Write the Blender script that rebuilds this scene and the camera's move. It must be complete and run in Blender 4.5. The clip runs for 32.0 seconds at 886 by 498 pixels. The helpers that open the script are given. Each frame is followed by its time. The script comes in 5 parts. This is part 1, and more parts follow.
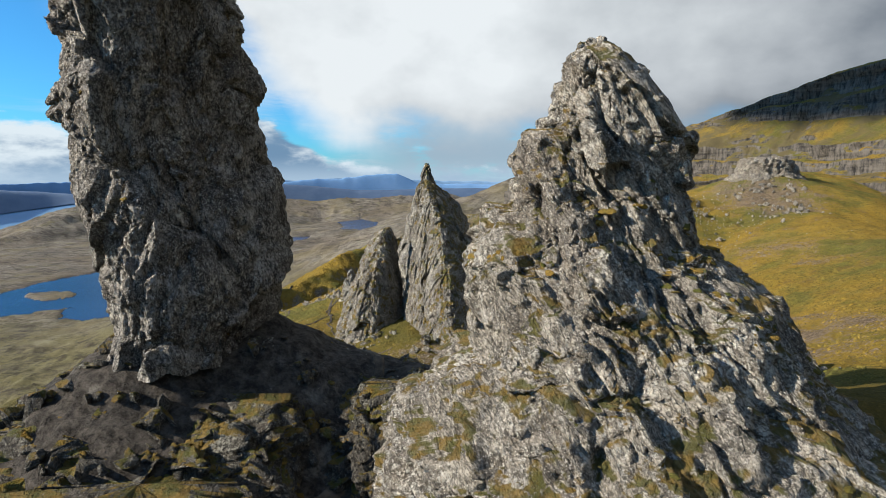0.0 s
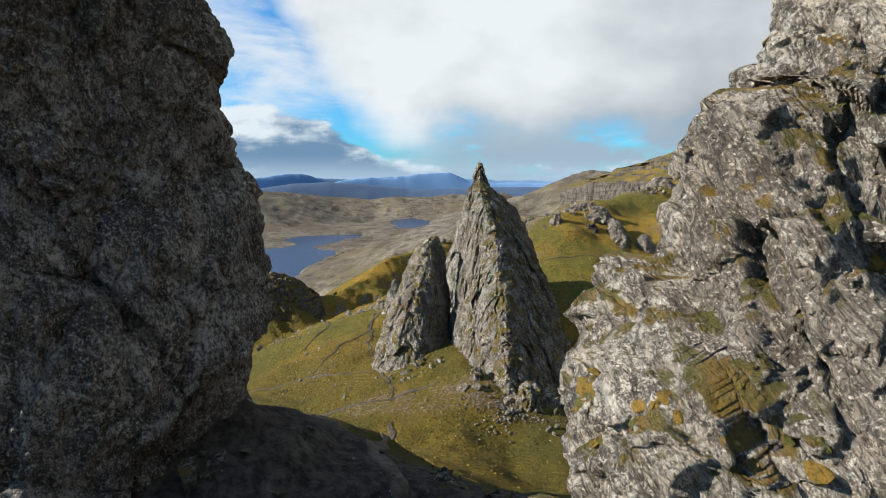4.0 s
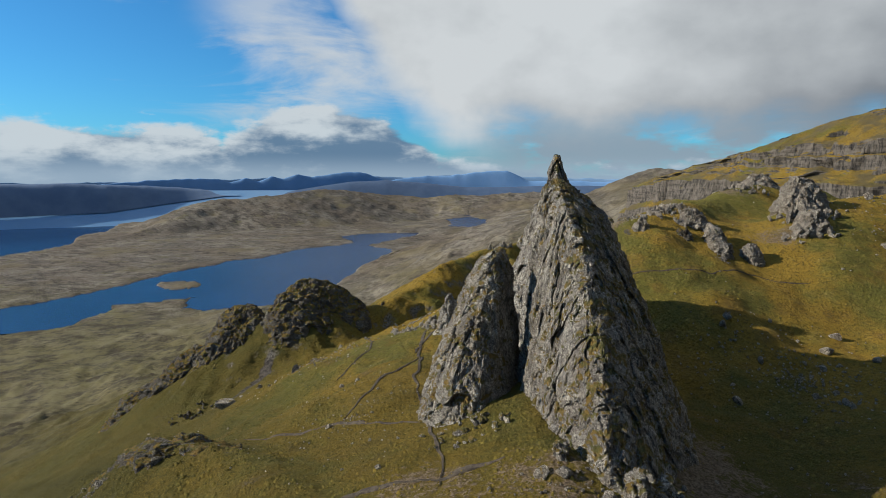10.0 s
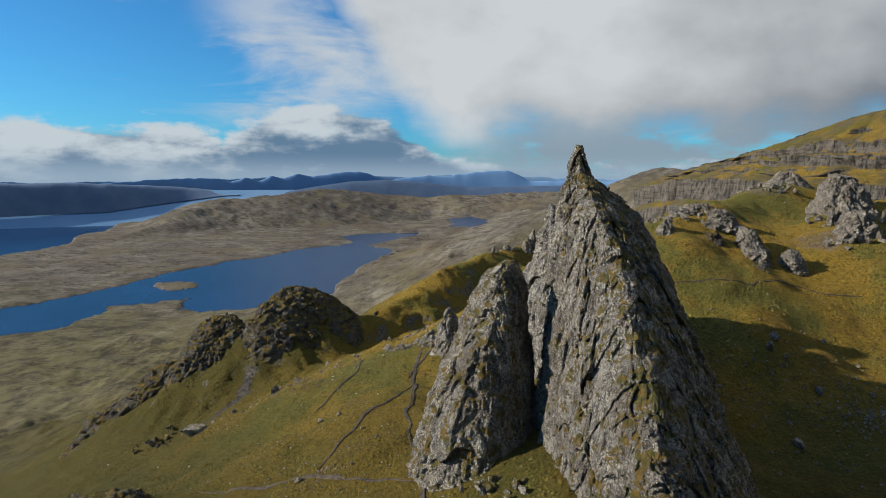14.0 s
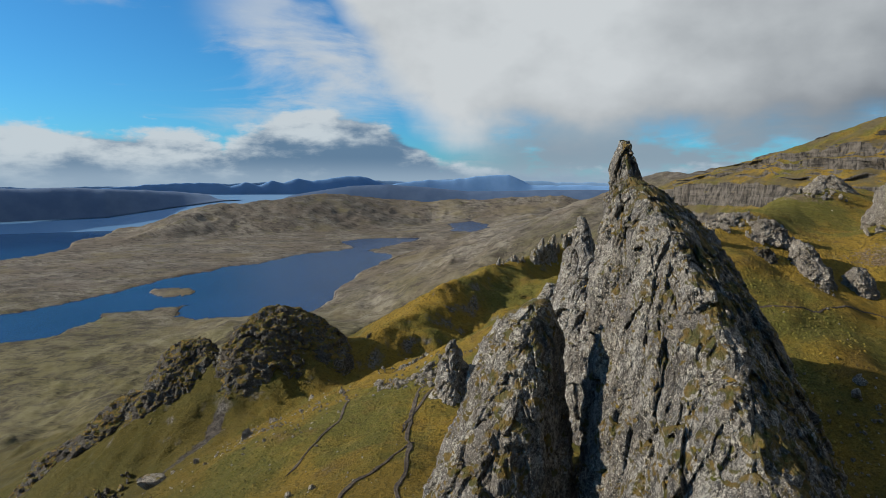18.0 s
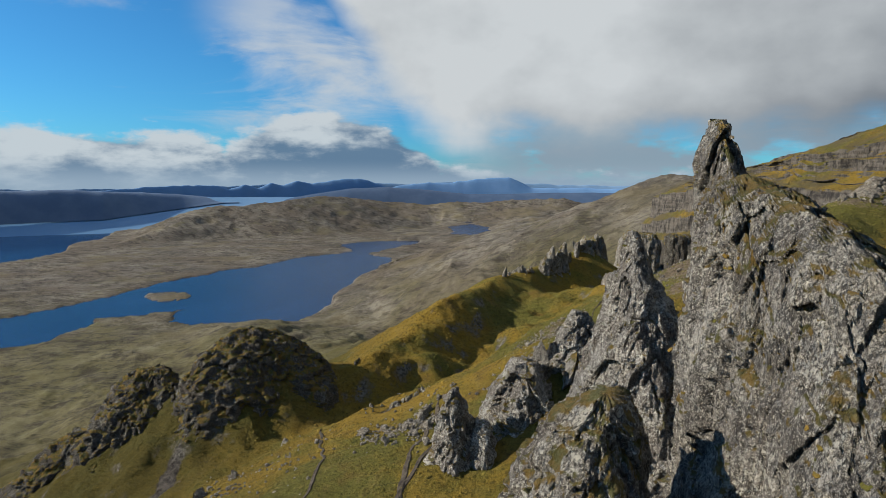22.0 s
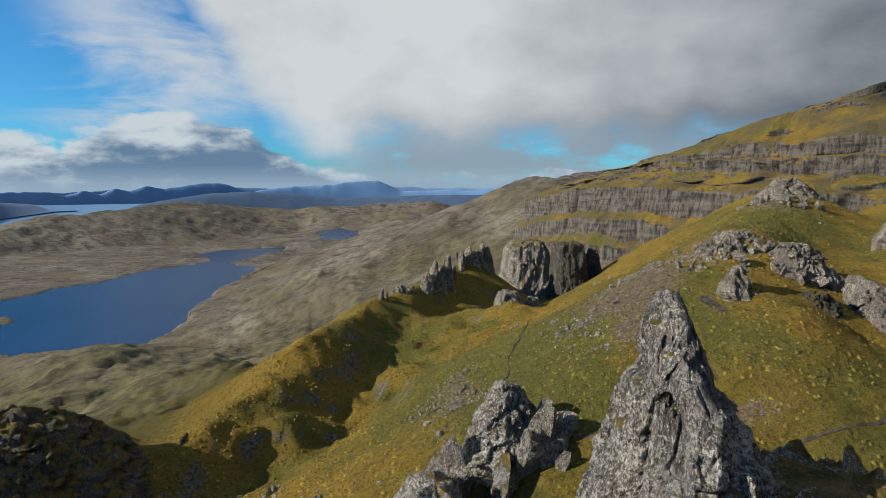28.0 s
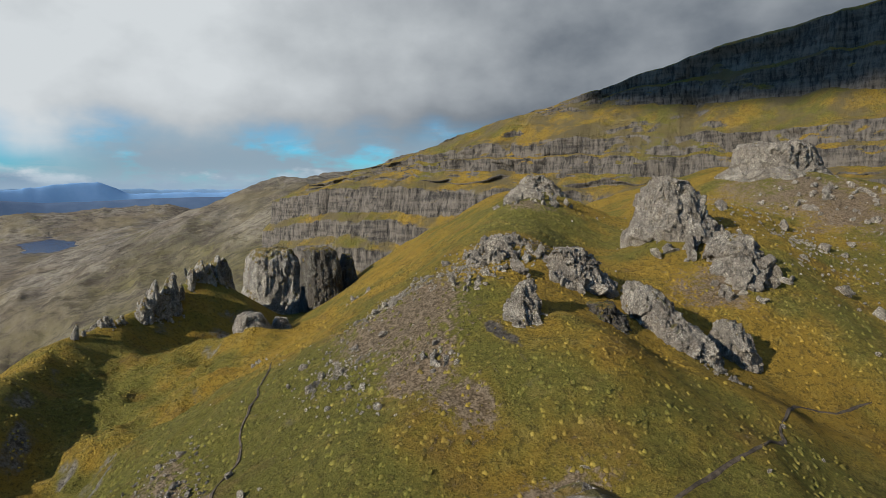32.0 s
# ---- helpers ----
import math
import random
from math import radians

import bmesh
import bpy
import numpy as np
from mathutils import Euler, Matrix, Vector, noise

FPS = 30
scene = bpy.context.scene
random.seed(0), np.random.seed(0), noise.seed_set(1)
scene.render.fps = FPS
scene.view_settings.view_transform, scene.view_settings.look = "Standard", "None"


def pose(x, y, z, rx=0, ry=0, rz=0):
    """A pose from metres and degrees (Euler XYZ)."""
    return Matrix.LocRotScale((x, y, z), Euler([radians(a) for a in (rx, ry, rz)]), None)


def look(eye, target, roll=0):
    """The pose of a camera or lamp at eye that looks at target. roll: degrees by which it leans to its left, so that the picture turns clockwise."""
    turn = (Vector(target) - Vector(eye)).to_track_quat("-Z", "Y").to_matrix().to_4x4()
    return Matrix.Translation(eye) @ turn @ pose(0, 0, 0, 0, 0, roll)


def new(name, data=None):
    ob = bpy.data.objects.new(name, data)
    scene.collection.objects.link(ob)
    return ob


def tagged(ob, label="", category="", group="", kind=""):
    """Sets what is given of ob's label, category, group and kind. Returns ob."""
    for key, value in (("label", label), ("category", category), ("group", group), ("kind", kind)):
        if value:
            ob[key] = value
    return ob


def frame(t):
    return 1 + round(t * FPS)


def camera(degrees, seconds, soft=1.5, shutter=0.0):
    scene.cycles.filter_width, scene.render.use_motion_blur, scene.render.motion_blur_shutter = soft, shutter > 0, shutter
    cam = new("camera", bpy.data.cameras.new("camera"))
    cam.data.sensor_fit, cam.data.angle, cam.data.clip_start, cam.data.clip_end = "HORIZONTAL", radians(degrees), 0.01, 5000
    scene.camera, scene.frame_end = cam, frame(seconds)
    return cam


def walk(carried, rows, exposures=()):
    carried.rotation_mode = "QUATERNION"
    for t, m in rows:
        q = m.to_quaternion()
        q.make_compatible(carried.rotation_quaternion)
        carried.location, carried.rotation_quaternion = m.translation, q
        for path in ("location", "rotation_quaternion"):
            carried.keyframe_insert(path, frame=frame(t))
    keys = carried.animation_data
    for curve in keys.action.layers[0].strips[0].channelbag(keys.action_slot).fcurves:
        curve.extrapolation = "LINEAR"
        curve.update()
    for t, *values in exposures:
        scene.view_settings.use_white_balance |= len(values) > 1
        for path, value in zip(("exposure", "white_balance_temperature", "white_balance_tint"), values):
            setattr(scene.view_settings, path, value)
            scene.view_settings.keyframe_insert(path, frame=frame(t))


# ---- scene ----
cam = camera(72.7, 32.0, soft=0.55)
METRES, EYE, TILT, LEAN, TURN = 200.0, 0.0, -6.3, 0.0, 0.0
ROWS = [
    (0.0, 0.0, 0.0, 0.0, 0.0, 0.0, -0.0),
    (0.5, 0.0, 0.0135, 0.0018, 0.17, -0.02, -0.04),
    (1.0, -0.0, 0.0266, 0.0037, 0.43, -0.05, -0.07),
    (1.5, -0.0001, 0.0393, 0.0055, 0.75, -0.06, -0.11),
    (2.0, -0.0004, 0.0518, 0.0074, 1.33, -0.06, -0.19),
    (2.5, -0.0007, 0.0642, 0.0094, 2.01, -0.07, -0.29),
    (3.0, -0.0012, 0.0764, 0.0114, 2.68, -0.08, -0.39),
    (3.5, -0.002, 0.0885, 0.0134, 3.79, -0.12, -0.5),
    (5.5, -0.0082, 0.1367, 0.0206, 7.72, -0.13, -0.93),
    (6.0, -0.0099, 0.1478, 0.0221, 8.52, -0.14, -1.03),
    (6.5, -0.012, 0.16, 0.0235, 9.36, -0.18, -1.14),
    (7.0, -0.0142, 0.1722, 0.0247, 9.84, -0.22, -1.18),
    (7.5, -0.0165, 0.1846, 0.0257, 10.15, -0.26, -1.19),
    (8.0, -0.0186, 0.1972, 0.0266, 10.23, -0.3, -1.2),
    (8.5, -0.0207, 0.2101, 0.0276, 10.22, -0.35, -1.24),
    (9.0, -0.0226, 0.2227, 0.0285, 10.23, -0.35, -1.25),
    (9.5, -0.0245, 0.2353, 0.0291, 10.23, -0.37, -1.27),
    (10.0, -0.0264, 0.248, 0.0298, 10.23, -0.39, -1.27),
    (10.5, -0.0283, 0.2606, 0.0306, 10.24, -0.42, -1.27),
    (11.0, -0.0302, 0.2732, 0.0314, 10.25, -0.43, -1.3),
    (11.5, -0.0321, 0.2858, 0.0321, 10.26, -0.46, -1.3),
    (12.0, -0.034, 0.2986, 0.033, 10.27, -0.48, -1.29),
    (12.5, -0.0361, 0.3115, 0.0339, 10.28, -0.48, -1.3),
    (13.0, -0.0382, 0.3246, 0.035, 10.3, -0.47, -1.31),
    (13.5, -0.0404, 0.338, 0.0362, 10.3, -0.43, -1.33),
    (14.0, -0.0428, 0.3517, 0.0376, 10.3, -0.41, -1.34),
    (14.5, -0.0455, 0.3657, 0.0392, 10.3, -0.34, -1.33),
    (16.5, -0.0569, 0.4246, 0.0472, 10.34, -0.14, -1.28),
    (17.0, -0.0597, 0.4401, 0.0491, 10.35, -0.08, -1.28),
    (17.5, -0.0627, 0.4553, 0.0511, 10.35, -0.04, -1.28),
    (18.0, -0.0658, 0.471, 0.0521, 10.36, -0.0, -1.27),
    (18.5, -0.0688, 0.4875, 0.0533, 10.37, 0.01, -1.27),
    (19.0, -0.0717, 0.5035, 0.0552, 10.37, 0.01, -1.3),
    (19.5, -0.0743, 0.5191, 0.057, 10.39, 0.03, -1.29),
    (20.0, -0.0772, 0.5346, 0.0588, 10.39, 0.08, -1.31),
    (20.5, -0.0801, 0.5504, 0.0605, 10.39, 0.11, -1.28),
    (21.0, -0.083, 0.5662, 0.0623, 10.38, 0.17, -1.3),
    (21.5, -0.0858, 0.5824, 0.064, 10.39, 0.19, -1.31),
    (22.0, -0.0887, 0.5988, 0.0656, 10.39, 0.25, -1.32),
    (22.5, -0.0917, 0.6153, 0.0673, 10.36, 0.25, -1.29),
    (23.0, -0.0946, 0.6318, 0.0691, 10.3, 0.3, -1.27),
    (23.5, -0.0974, 0.6478, 0.0712, 10.01, 0.32, -1.22),
    (24.0, -0.1001, 0.6638, 0.0733, 9.4, 0.36, -1.12),
    (24.5, -0.1027, 0.68, 0.0755, 8.76, 0.41, -1.04),
]
LATE = [            # seconds, eye, target, lean
    (26.5, (-22.68, 149.43, 0.59), (-23.83, 169.3, -1.44), -0.10),
    (27, (-22.89, 152.49, 0.64), (-23.42, 172.38, -1.38), -0.18),
    (27.5, (-22.82, 155.54, 0.66), (-22.78, 175.44, -1.35), -0.27),
    (28, (-22.52, 158.67, 0.65), (-21.85, 178.56, -1.33), -0.42),
    (28.5, (-22.07, 161.8, 0.68), (-20.49, 181.64, -1.31), -0.54),
    (29, (-21.7, 164.83, 0.76), (-19.14, 184.57, -1.24), -0.70),
    (29.5, (-21.21, 167.79, 0.82), (-17.78, 187.39, -1.18), -0.81),
    (30, (-20.54, 170.83, 0.8), (-16.2, 190.25, -1.22), -0.82),
    (30.5, (-19.63, 174.0, 0.72), (-14.39, 193.2, -1.3), -0.83),
    (31, (-18.62, 177.1, 0.7), (-12.44, 196.01, -1.34), -0.86),
    (31.5, (-17.37, 180.19, 0.67), (-10.17, 198.74, -1.38), -0.97),
    (32, (-15.89, 183.24, 0.73), (-7.41, 201.24, -1.35), -1.08),
]
walk(cam, [(t, pose(0, 0, EYE, TILT, LEAN, TURN) @ pose(METRES * x, METRES * y, METRES * z, 90 + pitch, roll, yaw)) for t, x, y, z, yaw, pitch, roll in ROWS]
     + [(t, look(eye, target, lean)) for t, eye, target, lean in LATE],
     exposures=[(0, 1.18), (3, 1.22), (6, 1.08), (9, 0.80), (13, 0.70), (24, 0.70), (32, 0.82)])

# ---- world, sun ----
SUN_AZ, SUN_EL = -102.0, 25.0          # degrees from +y towards +x, and height


def build_world():
    world = bpy.data.worlds.new("sky")
    scene.world = world
    world.use_nodes = True
    nt = world.node_tree
    nt.nodes.clear()
    N = lambda kind, **kw: make_node(nt, kind, **kw)
    out = N("ShaderNodeOutputWorld")
    bg = N("ShaderNodeBackground")
    sky = N("ShaderNodeTexSky")
    sky.sky_type, sky.sun_disc = "NISHITA", False
    sky.sun_elevation, sky.sun_rotation = radians(SUN_EL), radians(SUN_AZ)
    sky.altitude, sky.air_density, sky.dust_density, sky.ozone_density = 500, 1.0, 0.6, 1.5
    co = N("ShaderNodeTexCoord")
    sep = N("ShaderNodeSeparateXYZ")
    nt.links.new(co.outputs["Generated"], sep.inputs[0])
    x, y, z = sep.outputs

    def m(op, a, b=0.0, c=None, clamp=False):
        return math_node(nt, op, a, b, c, clamp)
    az = m("MULTIPLY", m("ARCTAN2", x, y), 57.2958)
    el = m("MULTIPLY", m("ARCSINE", z), 57.2958)
    # clouds lie in flat sheets: stretch them sideways near the horizon
    flat = m("DIVIDE", 1.0, m("ADD", m("MAXIMUM", z, 0.0), 0.14))
    vec = N("ShaderNodeCombineXYZ")
    nt.links.new(m("MULTIPLY", x, flat), vec.inputs[0])
    nt.links.new(m("MULTIPLY", y, flat), vec.inputs[1])
    nt.links.new(m("MULTIPLY", z, 2.0), vec.inputs[2])
    def sheet(ka, ke):
        v = N("ShaderNodeCombineXYZ")
        nt.links.new(m("MULTIPLY", az, ka), v.inputs[0])
        nt.links.new(m("MULTIPLY", el, ke), v.inputs[1])
        return v.outputs[0]
    wide, round_ = sheet(0.045, 0.16), sheet(0.06, 0.085)
    soft = fbm_node(nt, round_, 1.3, 7, 0.50)
    billow = fbm_node(nt, round_, 2.6, 8, 0.50, (4.2, 1.1, 0))
    streak = fbm_node(nt, wide, 2.2, 9, 0.58)
    puffs = fbm_node(nt, sheet(0.06, 0.13), 3.6, 9, 0.58, (2, 8, 0))
    wisps = fbm_node(nt, vec.outputs[0], 0.9, 9, 0.60, None, 0.6)
    # the great cloud's lower edge rises steeply to the left
    left = m("MAXIMUM", m("SUBTRACT", -9.0, az), 0.0)
    edge = m("ADD", m("ADD", 4.6, m("MULTIPLY", left, 0.42)), m("MULTIPLY", m("MULTIPLY", left, left), 0.055))
    above = m("SUBTRACT", el, edge)
    big = m("ADD", m("DIVIDE", above, 2.6), m("ADD", m("MULTIPLY", m("SUBTRACT", soft, 0.5), 2.4), m("MULTIPLY", m("SUBTRACT", billow, 0.5), 1.6)))
    big = smooth(nt, big, -0.9, 0.9)
    veil = m("MULTIPLY", m("MULTIPLY", m("MULTIPLY", smooth(nt, az, -34.0, -26.0), smooth(nt, az, -13.0, -19.0)), smooth(nt, el, 3.5, 9.0)), smooth(nt, m("ADD", soft, m("MULTIPLY", m("SUBTRACT", wisps, 0.5), 0.8)), 0.40, 0.66))
    big = m("MAXIMUM", big, m("MULTIPLY", veil, 0.62))
    # low bank of cloud over the horizon: level to the left, then a long hump that ends in a point, then scattered puffs
    hump = m("DIVIDE", m("ADD", az, 21.5), 13.0)
    hump = m("MULTIPLY", m("SUBTRACT", 1.0, m("MULTIPLY", hump, hump)), 7.0)
    roof = m("MAXIMUM", m("MAXIMUM", hump, m("MULTIPLY", smooth(nt, az, -24.0, -33.0), 5.0)), 2.2)
    right = smooth(nt, az, -13.0, -7.0)
    bank = m("ADD", m("MULTIPLY", m("SUBTRACT", roof, el), 0.55), m("ADD", m("MULTIPLY", m("SUBTRACT", streak, 0.5), 2.6), m("MULTIPLY", m("SUBTRACT", puffs, 0.5), 2.4)))
    bank = smooth(nt, m("SUBTRACT", bank, m("MULTIPLY", right, 0.45)), 0.0, 0.60)
    # thin high wisps
    high = m("MULTIPLY", smooth(nt, wisps, 0.49, 0.72), 0.75)

    # tones: lit tops, grey undersides, darker to the right
    rightward = smooth(nt, az, -2.0, 44.0)
    under = smooth(nt, above, 5.5, -1.0)
    tone = m("SUBTRACT", 1.0, m("MULTIPLY", rightward, 0.80))
    tone = m("SUBTRACT", tone, m("MULTIPLY", m("MULTIPLY", under, smooth(nt, az, -14.0, 2.0)), 0.45))
    tone = m("ADD", tone, m("MULTIPLY", m("SUBTRACT", billow, 0.5), 0.55))
    tone = m("ADD", tone, m("MULTIPLY", m("SUBTRACT", soft, 0.5), 0.7), clamp=True)
    big_col = mix_rgb(nt, tone, (0.115, 0.140, 0.175), (0.665, 0.705, 0.73))
    lit = m("ADD", m("MULTIPLY", m("SUBTRACT", puffs, 0.5), 3.4), m("MULTIPLY", m("SUBTRACT", streak, 0.5), 2.6))
    lit = m("ADD", lit, m("MULTIPLY", m("SUBTRACT", m("DIVIDE", el, roof), 0.55), 1.3))
    lit = smooth(nt, m("ADD", lit, m("MULTIPLY", m("SUBTRACT", smooth(nt, az, -26.0, -34.0), m("MULTIPLY", m("MULTIPLY", smooth(nt, az, -26.0, -15.0), smooth(nt, az, -7.0, -10.0)), 1.7)), 0.35)), -0.55, 0.62)
    bank_col = mix_rgb(nt, lit, (0.135, 0.235, 0.36), (0.60, 0.68, 0.735))
    base = N("ShaderNodeVectorMath", operation="SCALE")
    nt.links.new(sky.outputs[0], base.inputs[0])
    base.inputs["Scale"].default_value = 0.120
    tint = N("ShaderNodeVectorMath", operation="MULTIPLY")
    nt.links.new(base.outputs[0], tint.inputs[0])
    tint.inputs[1].default_value = (0.26, 0.80, 1.22)
    c = mix_rgb(nt, high, tint.outputs[0], (0.55, 0.62, 0.68))
    # blue-grey layers under the great cloud
    layer = m("MULTIPLY", smooth(nt, az, -14.0, 0.0), m("MULTIPLY", smooth(nt, el, 8.0, 3.0), smooth(nt, m("ADD", streak, m("MULTIPLY", m("SUBTRACT", billow, 0.5), 0.8)), 0.30, 0.52)))
    c = mix_rgb(nt, m("MULTIPLY", layer, 0.92), c, (0.29, 0.37, 0.45))
    c = mix_rgb(nt, bank, c, bank_col)
    c = mix_rgb(nt, big, c, big_col)
    over = N("ShaderNodeVectorMath", operation="SCALE")
    nt.links.new(c, over.inputs[0])
    nt.links.new(m("ADD", 1.0, m("MULTIPLY", smooth(nt, el, 20.0, 55.0), 0.85)), over.inputs["Scale"])
    c = over.outputs[0]
    haze = m("MULTIPLY", smooth(nt, el, 2.6, 0.0), 0.8)
    c = mix_rgb(nt, haze, c, (0.36, 0.48, 0.60))
    low = smooth(nt, el, 0.0, -4.0)
    c = mix_rgb(nt, low, c, (0.10, 0.12, 0.13))
    nt.links.new(c, bg.inputs["Color"])
    bg.inputs["Strength"].default_value = 0.55
    nt.links.new(bg.outputs[0], out.inputs[0])


def make_node(nt, kind, **kw):
    n = nt.nodes.new(kind)
    if "operation" in kw:
        n.operation = kw["operation"]
    return n


def plug(nt, sock, v):
    if isinstance(v, bpy.types.NodeSocket):
        nt.links.new(v, sock)
    elif isinstance(v, (tuple, list)) and len(v) == 3 and sock.type == "RGBA":
        sock.default_value = (*v, 1)
    else:
        sock.default_value = v


def math_node(nt, op, a, b=0.0, c=None, clamp=False):
    n = nt.nodes.new("ShaderNodeMath")
    n.operation, n.use_clamp = op, clamp
    plug(nt, n.inputs[0], a)
    plug(nt, n.inputs[1], b)
    if c is not None:
        plug(nt, n.inputs[2], c)
    return n.outputs[0]


def smooth(nt, v, lo, hi):
    n = nt.nodes.new("ShaderNodeMapRange")
    n.interpolation_type = "SMOOTHSTEP"
    flip = hi < lo
    plug(nt, n.inputs["Value"], v)
    n.inputs["From Min"].default_value, n.inputs["From Max"].default_value = (hi, lo) if flip else (lo, hi)
    n.inputs["To Min"].default_value, n.inputs["To Max"].default_value = (1, 0) if flip else (0, 1)
    return n.outputs[0]


def mix_rgb(nt, f, a, b, blend="MIX"):
    n = nt.nodes.new("ShaderNodeMix")
    n.data_type, n.blend_type = "RGBA", blend
    plug(nt, n.inputs[0], f)
    plug(nt, n.inputs[6], a)
    plug(nt, n.inputs[7], b)
    return n.outputs[2]


def fbm_node(nt, vec, scale, detail=6, rough=0.55, shift=None, distort=0.0):
    if shift:
        s = nt.nodes.new("ShaderNodeVectorMath")
        nt.links.new(vec, s.inputs[0])
        s.inputs[1].default_value = shift
        vec = s.outputs[0]
    n = nt.nodes.new("ShaderNodeTexNoise")
    if vec is not None:
        nt.links.new(vec, n.inputs["Vector"])
    n.inputs["Scale"].default_value, n.inputs["Detail"].default_value = scale, detail
    n.inputs["Roughness"].default_value, n.inputs["Distortion"].default_value = rough, distort
    return n.outputs[0]


build_world()
sun = new("sun", bpy.data.lights.new("sun", "SUN"))
sun.data.energy, sun.data.angle, sun.data.color = 5.0, radians(0.6), (1.0, 0.90, 0.76)
a, e = radians(SUN_AZ), radians(SUN_EL)
sun.matrix_world = look((0, 0, 400), Vector((0, 0, 400)) - Vector((math.sin(a) * math.cos(e), math.cos(a) * math.cos(e), math.sin(e))))


# ---- materials ----
def material(name):
    mat = bpy.data.materials.new(name)
    mat.use_nodes = True
    nt = mat.node_tree
    bsdf = nt.nodes["Principled BSDF"]
    bsdf.inputs["Specular IOR Level"].default_value = 0.25
    return mat, nt, bsdf


def bump(nt, bsdf, height, strength=0.6, distance=0.3):
    b = nt.nodes.new("ShaderNodeBump")
    b.inputs["Strength"].default_value, b.inputs["Distance"].default_value = strength, distance
    nt.links.new(height, b.inputs["Height"])
    nt.links.new(b.outputs[0], bsdf.inputs["Normal"])


def place(nt):
    """World position, and how much the surface faces up."""
    g = nt.nodes.new("ShaderNodeNewGeometry")
    s = nt.nodes.new("ShaderNodeSeparateXYZ")
    nt.links.new(g.outputs["Normal"], s.inputs[0])
    return g.outputs["Position"], s.outputs[2]


def stretched(nt, vec, scale, rot=(0, 0, 0)):
    for turn, size in ((rot, (1, 1, 1)), ((0, 0, 0), scale)):
        n = nt.nodes.new("ShaderNodeMapping")
        nt.links.new(vec, n.inputs[0])
        n.inputs["Scale"].default_value = size
        n.inputs["Rotation"].default_value = [radians(r) for r in turn]
        vec = n.outputs[0]
    return vec


def voronoi(nt, vec, scale, feature="F1"):
    n = nt.nodes.new("ShaderNodeTexVoronoi")
    n.feature = feature
    nt.links.new(vec, n.inputs["Vector"])
    n.inputs["Scale"].default_value = scale
    return n


